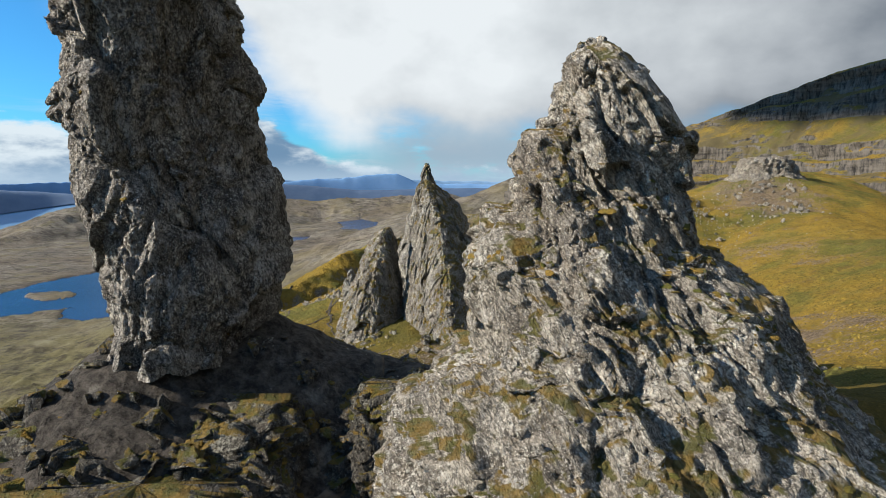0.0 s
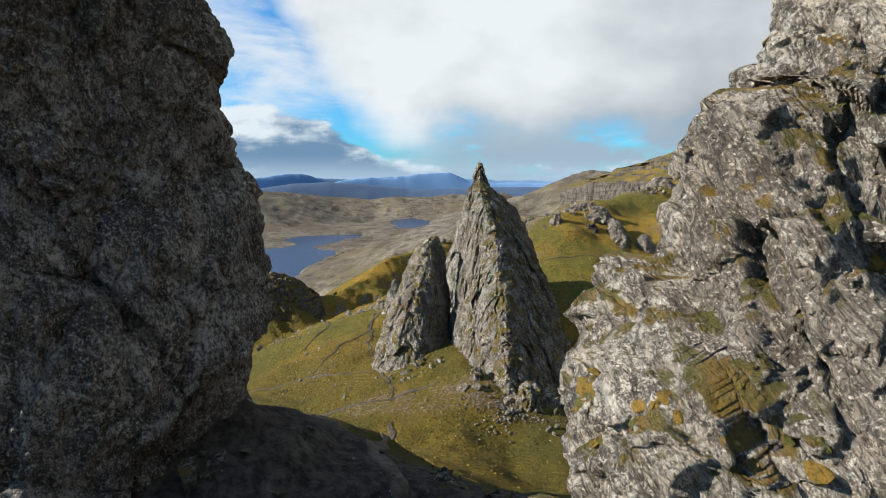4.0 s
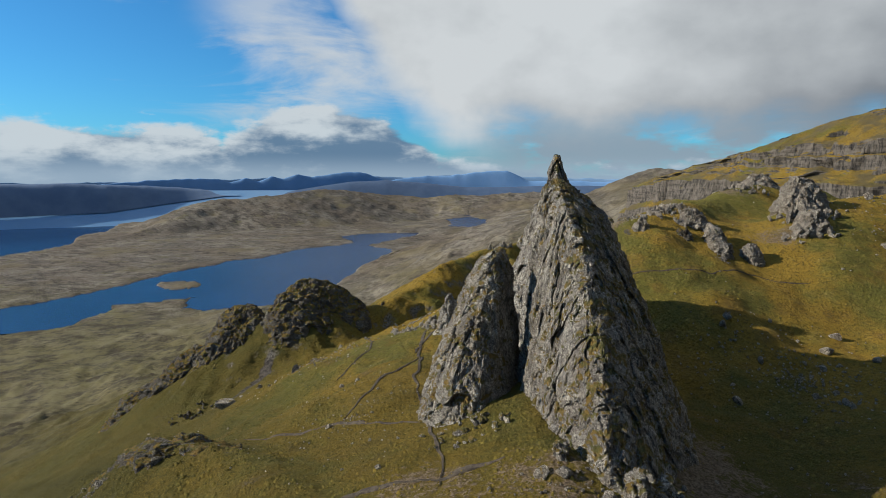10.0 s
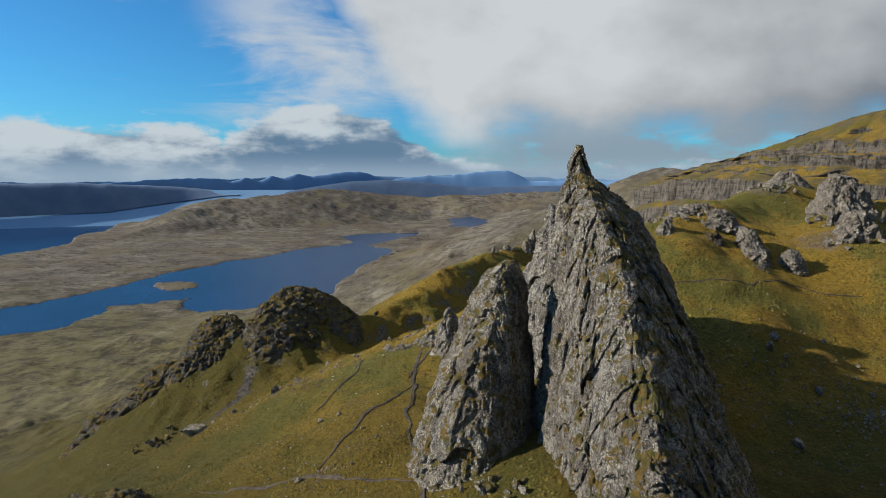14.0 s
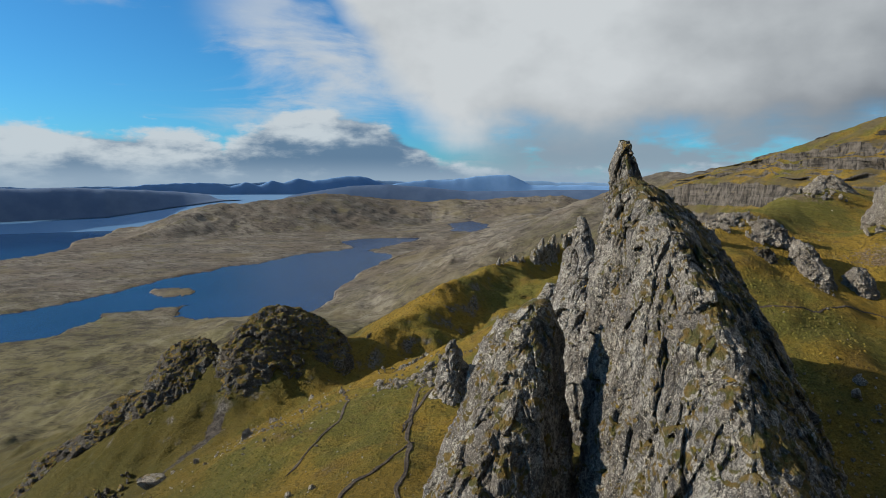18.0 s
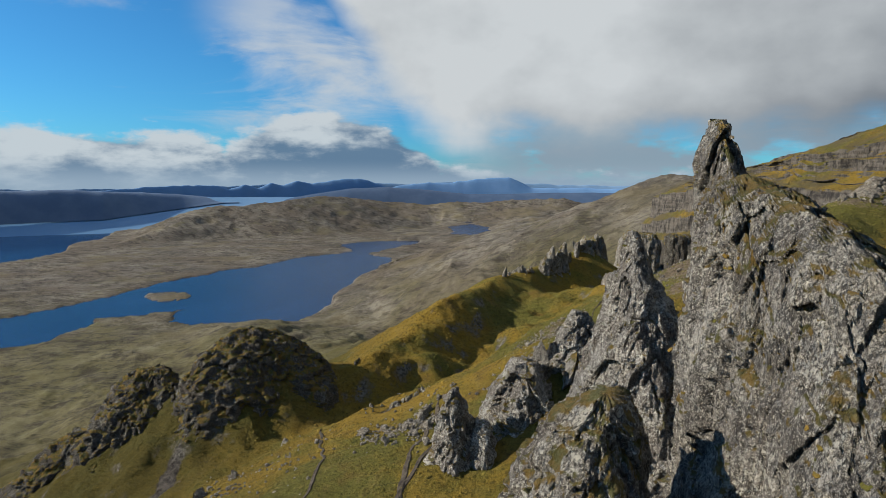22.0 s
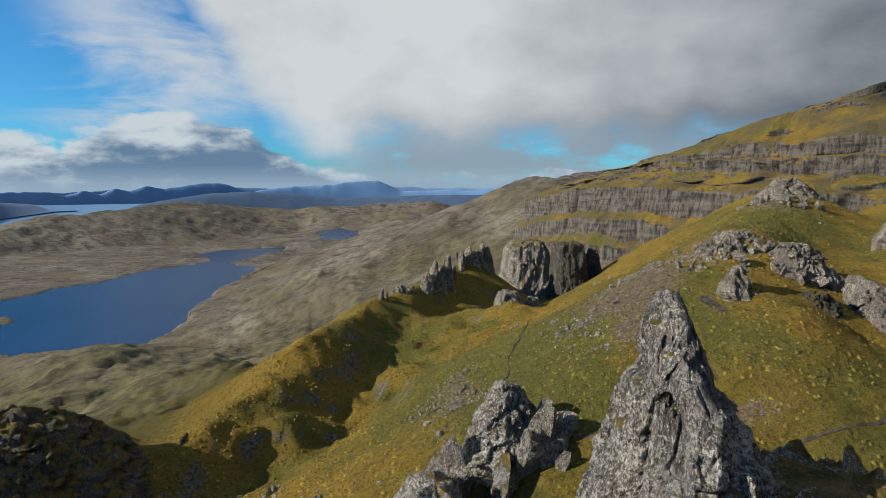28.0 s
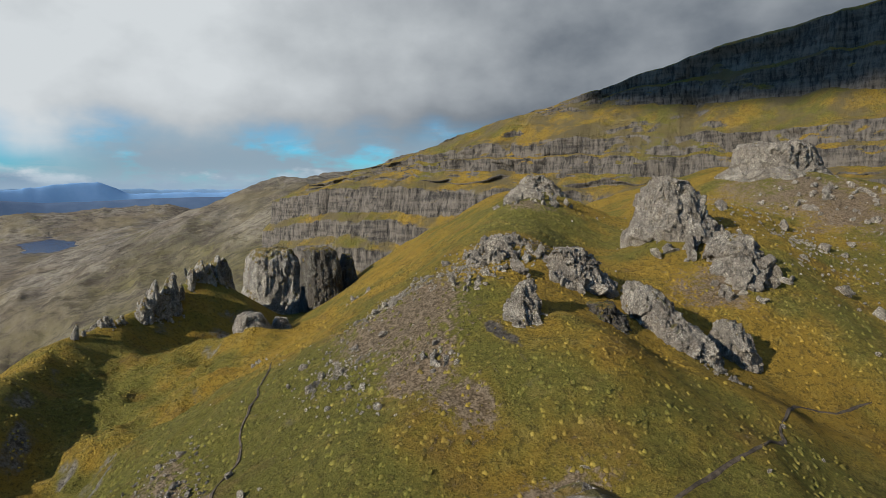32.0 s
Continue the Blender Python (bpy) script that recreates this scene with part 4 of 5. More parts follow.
# the tilted rock beside the saddle
crag("rock_pinnacle", box_sections([
    (-24, -4.5, 34, 14, 56), (-18, -3.2, 28.5, 20, 50), (-14, -2.2, 25, 23.5, 47), (-11.4, -0.6, 22.6, 26.5, 45), (-9.6, 2.2, 21.4, 28, 44), (-7, 1.8, 19.4, 30, 43), (-5, 1.5, 16.8, 31.4, 42.4), (-3.4, 2.2, 14.8, 32.6, 42),
    (-1, 3.7, 14.8, 33.4, 41.6), (1.2, 4.1, 14.4, 34, 41.2), (2.5, 4.6, 14.0, 34.2, 40.8), (3.5, 6.9, 13.5, 34.6, 40.4), (5, 7.3, 12.6, 35, 39.8), (6.8, 7.6, 11.2, 35.4, 39.2), (8.3, 8.8, 10.0, 36.4, 38.2)], 2.3),
     ROCK_PALE, "pale lichened basalt pinnacle with tilted strata and moss tufts", "rock pinnacle", cols=540, rows=420, block=2.6, rough=0.75, grain=(0.6, 0.9, 1.2), tilt=-57, seed=23, strata=0.9, blocks=200, tufts=620, mass=0.6)

# the needle, a steep fin with its spire at the far end
crag("rock_needle", box_sections([
    (-46, -13, 21, 106, 194), (-40, -11.5, 17.5, 113, 190), (-32, -10.2, 14.5, 120, 188), (-20, -8.8, 10.3, 132, 185), (-10, -8.3, 6.2, 143, 182), (-4, -7.8, 2.0, 150, 180),
    (-1.2, -7.0, -1.4, 156, 179), (1, -6.0, -3.2, 169, 178), (3.2, -5.6, -3.6, 171.8, 176.4), (5.2, -5.1, -4.2, 173.2, 175.2)], 1.5),
     ROCK_NEEDLE, "tall pointed basalt needle with moss on its ledges", "rock pinnacle", cols=640, rows=420, block=2.2, rough=0.9, grain=(1, 1, 0.5), seed=37, blocks=220, tufts=260, mass=0.7)
crag("rock_pillar", box_sections([
    (-46, -29, -10, 134, 170), (-36, -26.6, -10.4, 139, 168), (-27, -24, -11, 144, 166), (-20, -20.6, -11.6, 147, 164), (-16, -18.6, -12.2, 150, 162), (-13, -16.8, -12.8, 152, 158), (-11.8, -15.6, -13.6, 153.5, 155.5)], 2.0),
     ROCK_NEEDLE, "split basalt pillar leaning on the needle", "rock pillar", cols=340, rows=260, block=1.8, rough=0.9, grain=(1, 1, 0.4), seed=41, blocks=50, tufts=60)
crag("rock_spire", box_sections([
    (-46, -24, 7, 168, 216), (-37, -19.5, 3.4, 175, 209), (-28, -16, 1.6, 179.6, 204), (-20, -13.4, -1, 183.5, 200), (-15, -12, -3.6, 186, 197.6), (-11.2, -10.8, -6.4, 188, 195.4), (-9.2, -10.1, -7.3, 189, 194), (-7, -9.7, -7.9, 190, 193), (-5.2, -9.3, -8.5, 190.8, 192.2)], 2.1),
     ROCK_SPIRE, "white lichened rock spire on a broad foot", "rock spire", cols=320, rows=300, block=2.2, rough=0.9, grain=(1, 1, 0.45), seed=47, blocks=70, tufts=40)

# broken rocks beyond the spire
for sec, s in ((((-42, -22.8, -4.8, 216, 236), (-32, -18.8, -7.8, 219, 232), (-25, -15.8, -10.3, 222, 228), (-21.5, -14.2, -12.2, 224, 226)), 51),
               (((-42, -29.8, -14.8, 206, 226), (-34, -26.8, -17.8, 210, 222), (-28, -23.4, -19.4, 213, 218)), 53),
               (((-42, -12.8, 5.2, 204, 224), (-33, -9.8, 1.2, 208, 220), (-29.5, -6.8, -2.8, 211, 216)), 55),
               (((-46, -37, -27, 199, 213), (-37, -34.6, -29, 202, 210), (-30, -32.4, -30.8, 205, 207)), 57),
               (((-46, -31, -23, 200, 212), (-38, -29.5, -25.5, 203, 209), (-34.5, -28.2, -26.8, 205, 207)), 59)):
    crag("rock_crag", box_sections(sec, 2.2), ROCK_SPIRE, "jagged pale crag breaking out of the grass slope", "rock", "crags below the spire",
         cols=160, rows=130, block=2.0, rough=1.25, grain=(1, 1, 0.6), seed=s, blocks=24, tufts=14)

# small stacks on the left ridge
for (x, y, w, d, top, lean), s in zip(((-36.4, 352.6, 1.1, 1.4, -31.4, 0.6), (-34.8, 355, 0.86, 1.2, -33.3, 0.2), (-30.9, 360.4, 1.6, 1.7, -31.1, 0.9), (-27.8, 364.3, 1.3, 1.6, -32.2, 1.2), (-21.6, 370.6, 1.9, 2.2, -29, 0.8),
                                       (-19.2, 372.9, 1.7, 2.3, -24.4, 1.2), (-16.5, 376, 1.4, 2.2, -27, 1), (-14.1, 378.4, 1.6, 2.4, -23.3, 0.9), (-11.8, 382.3, 1.3, 2.2, -27.9, 0.7), (-8.3, 388.5, 1.4, 2.6, -23.6, 0.9),
                                       (-5.6, 392.4, 1.3, 2.9, -21.7, 1.2), (-2.8, 395.5, 1.4, 3, -23.3, 0.6), (-0.2, 397.1, 1.2, 2.9, -20.9, 1.1), (2.3, 399.4, 1.4, 2.9, -22.3, 0.8), (4.2, 401, 1.2, 2.4, -25.5, 0.5)), range(60, 80)):
    crag("ridge_pillar", [(top - 22, x, y, 2.2 * w, 2.2 * d, 0, 2.4), (top - 8, x, y, 1.2 * w, 1.25 * d, 20, 3.0), (top - 3.0, x + lean * 0.6, y, 0.85 * w, 0.85 * d, 20, 3.0), (top - 1.1, x + lean, y, 0.5 * w, 0.55 * d, 20, 2.6), (top, x + 1.2 * lean, y, 0.2 * w, 0.3 * d, 20, 2.0)],
         ROCK_NEEDLE, "small dark rock pillar on the ridge crest", "rock pillar", "pillars on the ridge", cols=110, rows=110, block=1.5, rough=1.3, grain=(1, 1, 0.30), seed=s, mass=0.8)

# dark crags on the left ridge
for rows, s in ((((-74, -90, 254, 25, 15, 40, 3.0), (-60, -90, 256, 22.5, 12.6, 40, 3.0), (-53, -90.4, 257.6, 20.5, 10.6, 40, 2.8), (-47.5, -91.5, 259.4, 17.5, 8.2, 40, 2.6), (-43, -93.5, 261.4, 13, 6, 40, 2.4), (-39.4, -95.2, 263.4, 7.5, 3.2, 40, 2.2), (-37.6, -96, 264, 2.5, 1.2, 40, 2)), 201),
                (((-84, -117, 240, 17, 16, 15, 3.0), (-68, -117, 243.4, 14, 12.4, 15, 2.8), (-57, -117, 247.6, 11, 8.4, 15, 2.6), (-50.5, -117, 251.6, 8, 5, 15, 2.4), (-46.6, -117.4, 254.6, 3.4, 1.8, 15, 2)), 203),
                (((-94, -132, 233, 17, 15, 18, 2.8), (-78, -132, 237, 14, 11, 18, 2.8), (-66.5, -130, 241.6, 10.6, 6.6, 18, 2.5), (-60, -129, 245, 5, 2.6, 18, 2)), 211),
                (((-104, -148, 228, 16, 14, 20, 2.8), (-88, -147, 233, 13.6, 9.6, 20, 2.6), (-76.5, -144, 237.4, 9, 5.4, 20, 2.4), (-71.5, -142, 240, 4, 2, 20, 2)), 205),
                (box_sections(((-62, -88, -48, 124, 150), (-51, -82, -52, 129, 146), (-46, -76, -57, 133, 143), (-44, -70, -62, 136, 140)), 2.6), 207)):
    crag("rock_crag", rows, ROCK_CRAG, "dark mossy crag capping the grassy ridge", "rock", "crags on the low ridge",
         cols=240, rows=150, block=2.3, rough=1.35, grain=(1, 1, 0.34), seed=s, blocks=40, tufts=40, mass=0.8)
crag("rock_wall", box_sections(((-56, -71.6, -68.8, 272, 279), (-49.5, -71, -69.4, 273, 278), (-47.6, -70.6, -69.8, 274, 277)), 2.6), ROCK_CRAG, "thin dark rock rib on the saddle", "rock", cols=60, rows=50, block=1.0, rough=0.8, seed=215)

# towers under the cliff: shade put in as darker rock on the right two
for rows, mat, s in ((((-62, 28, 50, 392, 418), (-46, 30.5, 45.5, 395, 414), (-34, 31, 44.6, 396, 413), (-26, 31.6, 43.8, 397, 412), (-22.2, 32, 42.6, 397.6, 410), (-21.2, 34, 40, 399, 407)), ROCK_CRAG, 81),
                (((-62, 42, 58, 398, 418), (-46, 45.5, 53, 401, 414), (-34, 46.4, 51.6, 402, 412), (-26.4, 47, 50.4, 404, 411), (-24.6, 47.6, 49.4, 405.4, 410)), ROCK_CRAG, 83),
                (((-74, 4, 40, 404, 446), (-50, 11, 35, 408, 440), (-32, 13, 33, 410, 436), (-25, 14.4, 31, 411, 434), (-22.4, 17, 29, 413, 430)), ROCK_NEEDLE, 85)):
    crag("rock_tower", box_sections(rows, 4.5), mat, "flat-topped basalt tower with sheer columned sides", "rock tower", "towers below the cliff",
         cols=200, rows=130, block=1.9, rough=1.1, grain=(1, 1, 0.24), seed=s, mass=0.35)
for rows, s in ((((-44, -2, 12, 338, 354), (-36, 0.4, 9.6, 340, 351), (-31.6, 1.4, 6, 342, 348)), 87), (((-44, 8, 17, 342, 355), (-37, 9.6, 15, 344, 352), (-34, 11, 13.6, 346, 350)), 89)):
    crag("rock_crag", box_sections(rows, 2.8), ROCK_STONE, "weathered grey crag at the foot of the tower", "rock", cols=160, rows=110, block=1.8, rough=0.9, grain=(1, 1, 0.4), seed=s, mass=0.5)

# crags on the hillock and beyond
for name, rows, mat, label, s, bl in (
        ("rock_crag", ((-30, 66, 92, 258, 290), (-14, 69, 86, 262, 284), (-7, 70.5, 84, 265, 282), (-2, 72, 82.6, 268, 280), (0.4, 73, 80, 270, 278), (1.4, 74.5, 77.6, 271.5, 276)), ROCK_STONE, "pale stained crag standing over a grassy hollow", 91, 2.2),
        ("rock_crag", ((-40, 64, 90, 240, 268), (-26, 67, 85, 246, 264), (-19, 68.4, 82.6, 248.6, 262), (-13, 70, 80, 251, 260), (-10, 72, 77.4, 253, 259), (-8.8, 73.5, 75.8, 255, 258)), ROCK_STONE, "broken grey crag with a shadowed cleft", 93, 2.0),
        ("rock_mesa", ((-16, 134, 208, 286, 352), (-4, 146, 194, 299, 336), (3.5, 152, 186, 305, 330), (5, 154, 183.5, 307, 328), (10.8, 155, 182, 308, 327), (12.2, 157.5, 179, 310, 325), (12.8, 162, 175, 313, 322)), ROCK_STONE, "flat-topped pale rock outcrop on a grassy knoll", 95, 2.0),
        ("rock_outcrop", ((-14, 67.5, 93.3, 312.6, 336.9), (-2.8, 72.3, 87.9, 317.4, 332.2), (0.5, 75, 84.5, 320.1, 328.9), (2.8, 77.7, 81.1, 322.8, 326.1)), ROCK_STONE, "stony knoll of broken rock on the hillock", 97, 1.35),
        ("rock_slab", ((-21.9, 17.5, 25, 236.4, 245.8), (-15.3, 18.8, 24, 238.4, 243.8), (-12.7, 19.6, 23.4, 239.8, 242.9), (-11.1, 21, 23.2, 240.7, 242.2), (-10.2, 22.5, 23, 241.1, 241.8)), ROCK_STONE, "pointed grey slab leaning out of the turf", 99, 0.9),
        ("rock_crag", ((-20.6, 32.1, 47.1, 247.9, 262.7), (-13.4, 34.2, 44.4, 250.6, 260), (-10.7, 35.5, 42.7, 251.9, 258.3), (-8.7, 36.6, 40.3, 253.3, 256.6)), ROCK_STONE, "split grey outcrop on the grassy brow", 101, 1.27),
        ("rock_crag", ((-23.3, 29.4, 38.3, 237.1, 247.2), (-16.7, 31.5, 36.6, 239.1, 245.2), (-14.4, 32.5, 35.2, 240.4, 243.8)), ROCK_CRAG, "rough dark boulder half sunk in turf", 103, 0.98),
        ("rock_slab", ((-28.5, 38.3, 49.8, 231, 250.6), (-20.6, 40, 47.4, 233.7, 249.2), (-17.3, 40.3, 46.1, 237.7, 248.5), (-14.7, 41, 44.7, 241.8, 247.9), (-13, 41.7, 43.7, 244.5, 247.2)), ROCK_STONE, "long pale slab lying down the slope", 105, 1.2),
        ("rock_crag", ((-24.6, 48.5, 55.9, 234.4, 242.5), (-19.3, 50.2, 54.2, 236.4, 240.8), (-18, 51.2, 53.2, 237.7, 239.8)), ROCK_STONE, "low grey rock in the turf", 107, 0.9),
        ("rock_crag", ((-44, 42, 58, 72, 90), (-30, 44, 54, 75, 86), (-24, 46, 50, 78, 82)), ROCK_STONE, "weathered outcrop on the bowl's rim", 111, 2.4),
        ("rock_crag", ((-48, 0, 10, 112, 122), (-38, 2, 8, 114, 120), (-32.5, 4, 6, 116, 118)), ROCK_NEEDLE, "mossy knob of rock at the needle's foot", 113, 1.8),
        ("rock_crag", ((-44, -8, 0, 117, 128), (-36, -6, -1.6, 119, 125), (-31.5, -4.6, -3, 121, 123)), ROCK_NEEDLE, "small dark rock at the needle's foot", 115, 1.6),
        ("rock_saddle", ((-42, -12, 16, 170, 212), (-28, -9, 12, 175, 205), (-20, -5, 8.5, 180, 200), (-16.5, -1, 5, 185, 196)), ROCK_NEEDLE, "broad grey rock saddle between needle and spire", 119, 2.6),
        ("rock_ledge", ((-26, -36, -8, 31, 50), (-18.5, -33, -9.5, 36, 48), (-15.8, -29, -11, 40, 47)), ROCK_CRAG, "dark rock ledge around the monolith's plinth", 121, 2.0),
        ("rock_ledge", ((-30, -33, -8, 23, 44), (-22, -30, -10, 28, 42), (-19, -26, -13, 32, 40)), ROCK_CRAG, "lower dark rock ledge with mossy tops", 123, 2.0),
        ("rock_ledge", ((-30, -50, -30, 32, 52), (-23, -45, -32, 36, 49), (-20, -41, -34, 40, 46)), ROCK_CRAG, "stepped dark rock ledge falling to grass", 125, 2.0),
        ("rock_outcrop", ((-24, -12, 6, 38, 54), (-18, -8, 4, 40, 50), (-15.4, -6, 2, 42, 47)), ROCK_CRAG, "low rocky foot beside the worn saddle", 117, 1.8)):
    crag(name, box_sections(rows, 2.3), mat, label, "rock", cols=170, rows=100, block=bl * 1.1, rough=1.6, grain=(1, 1, 0.5), seed=s, blocks=40, tufts=8, mass=0.6)


def shard_points(seed):
    """A jagged block: many flat cuts and a broken surface."""
    rng = np.random.default_rng(seed)
    p = ICO1[0].copy()
    for _ in range(13):
        n = rng.normal(size=3)
        n /= np.linalg.norm(n)
        p = p - np.maximum(p @ n - rng.uniform(0.35, 0.75), 0)[:, None] * n
    p = p * rng.uniform(0.8, 1.2, 3)
    return p * (1 + 0.10 * fbm3(p * 2.6 + seed, 3, seed, 0.6, True))[:, None]


def shard_set(mat, seed):
    out = []
    for i in range(7):
        me = tri_mesh("shard", shard_points(seed + i), ICO1[1])
        me.materials.append(mat)
        out.append(me)
    return out


SHARDS = {m_.name: shard_set(m_, 700) for m_ in (ROCK_STONE, ROCK_NEEDLE, ROCK_CRAG)}


def outcrop(label, cx, cy, rx, ry, n, size, tall, seed, mat=ROCK_STONE, group=""):
    """Broken rock standing out of the turf: one thing, each of its blocks a part."""
    rng = np.random.default_rng(seed)
    base = new("rock_outcrop")
    base.location = (cx, cy, land_at(cx, cy))
    tagged(base, label, "rock", group)
    ang, rad = rng.uniform(0, 6.283, n), np.sqrt(rng.uniform(0, 1, n))
    px, py = cx + rx * rad * np.cos(ang), cy + ry * rad * np.sin(ang)
    pz = land(px, py)
    for x, y, z, r in zip(px, py, pz, rad):
        k = size * (1.05 - 0.6 * r) * rng.uniform(0.35, 1.0)
        h = k * tall * rng.uniform(0.6, 1.3)
        b = new("block", SHARDS[mat.name][rng.integers(7)])
        b.parent = base
        b.matrix_local = Matrix.LocRotScale(Vector((x - cx, y - cy, z + 0.25 * h - base.location.z)), Euler((rng.normal(0, 0.35), rng.normal(0, 0.35), rng.uniform(0, 6.28))),
                                            Vector((k * rng.uniform(0.6, 1.2), k * rng.uniform(0.5, 0.9), h)))


for args in (("heap of pale jagged stone on the brow", 32.8, 264.1, 7.48, 5.44, 66, 2.02, 1.2, 301), ("patch of pale broken stone on the brow", 21.3, 254.6, 4.76, 6.12, 46, 1.15, 0.9, 302),
             ("weathered block above the soil scars", 28.1, 253.3, 2.72, 2.04, 12, 1.58, 1.0, 303), ("split stones leaning on the grey outcrop", 37.6, 251.2, 5.44, 3.4, 36, 2.02, 1.3, 304),
             ("rubble trailing below the long slab", 43, 231.7, 2.72, 4.08, 26, 1.01, 0.8, 305), ("pale stones at the edge of the scree", 10, 239.8, 2.04, 3.4, 20, 0.936, 0.9, 306),
             ("low dark stones in the turf", 11.1, 220.2, 5.44, 2.04, 26, 0.648, 0.6, 307), ("stony crest of the far knoll", 68.9, 309.9, 10.9, 8.16, 56, 2.16, 1.0, 308),
             ("jagged blocks round the stained crag", 76, 264, 11, 6, 44, 3.2, 1.1, 309), ("jagged blocks below the cleft crag", 72, 250, 8, 5, 34, 2.6, 1.1, 310),
             ("tumbled stones on the slope's edge", -16.8, 253.3, 4.76, 10.9, 60, 1.01, 0.7, 311), ("stones above the stream cut", -22.3, 249.2, 3.4, 6.12, 30, 1.01, 0.7, 312),
             ("stones scattered under the mesa", 154, 290, 22, 14, 60, 2.4, 0.8, 313), ("broken rock on the bowl's far slope", 150, 262, 14, 20, 50, 2.4, 0.8, 314),
             ("rubble at the split crag's shoulder", -0.5, 300.5, 5.44, 4.08, 20, 1.22, 1.0, 315), ("block at the tower's foot", 26, 320, 3, 3, 9, 2.2, 1.2, 316)):
    outcrop(*args)
for args in (("jagged pale crag breaking from the green slope", -13.4, 223, 8, 6, 44, 3.4, 2.3, 341), ("splintered stones under the jagged crag", -19, 214, 7, 6, 26, 2.6, 1.2, 342)):
    outcrop(*args, ROCK_NEEDLE)
for args in (("dark stepped rock round the monolith's foot", -15, 43, 13, 7, 54, 1.7, 0.6, 351), ("dark rock steps below the monolith", -30, 39, 11, 6, 46, 1.9, 0.7, 352), ("small dark rocks on the worn saddle", -4, 52, 8, 6, 40, 0.8, 0.6, 353)):
    outcrop(*args, ROCK_CRAG)
for args in (("rocky apron below the needle's edge", 8, 121, 9, 6, 44, 2.2, 0.9, 354), ("broken stones at the split pillar's foot", -17, 134, 8, 5, 34, 1.5, 0.8, 355)):
    outcrop(*args, ROCK_NEEDLE)
for args in (("broken dark rock along the ridge face", -92, 257, 15, 8, 46, 3.4, 1.3, 343), ("broken dark rock stepping down the ridge", -119, 248, 12, 6, 36, 2.8, 1.3, 344), ("dark rock steps low on the ridge", -137, 240, 14, 6, 34, 2.6, 1.1, 345)):
    outcrop(*args, ROCK_CRAG)
for args in (("dark rock breaking the ochre slope", -112, 212, 9, 7, 26, 1.9, 0.9, 322), ("pale stones by the slope path", -51, 246, 8, 6, 30, 1.8, 1.0, 323)):
    outcrop(*args, ROCK_NEEDLE if args[1] > -60 else ROCK_CRAG)
for args in (("pale jagged stones on the stack ridge", -30.1, 362, 5.6, 4, 26, 1.92, 1.4, 331), ("broken columns capping the stack ridge", -16.9, 375.2, 6.4, 4, 34, 2.4, 1.9, 332), ("columned crest of the stack ridge", -3.6, 394, 8, 4, 36, 2.24, 2.2, 333)):
    outcrop(*args, ROCK_NEEDLE)


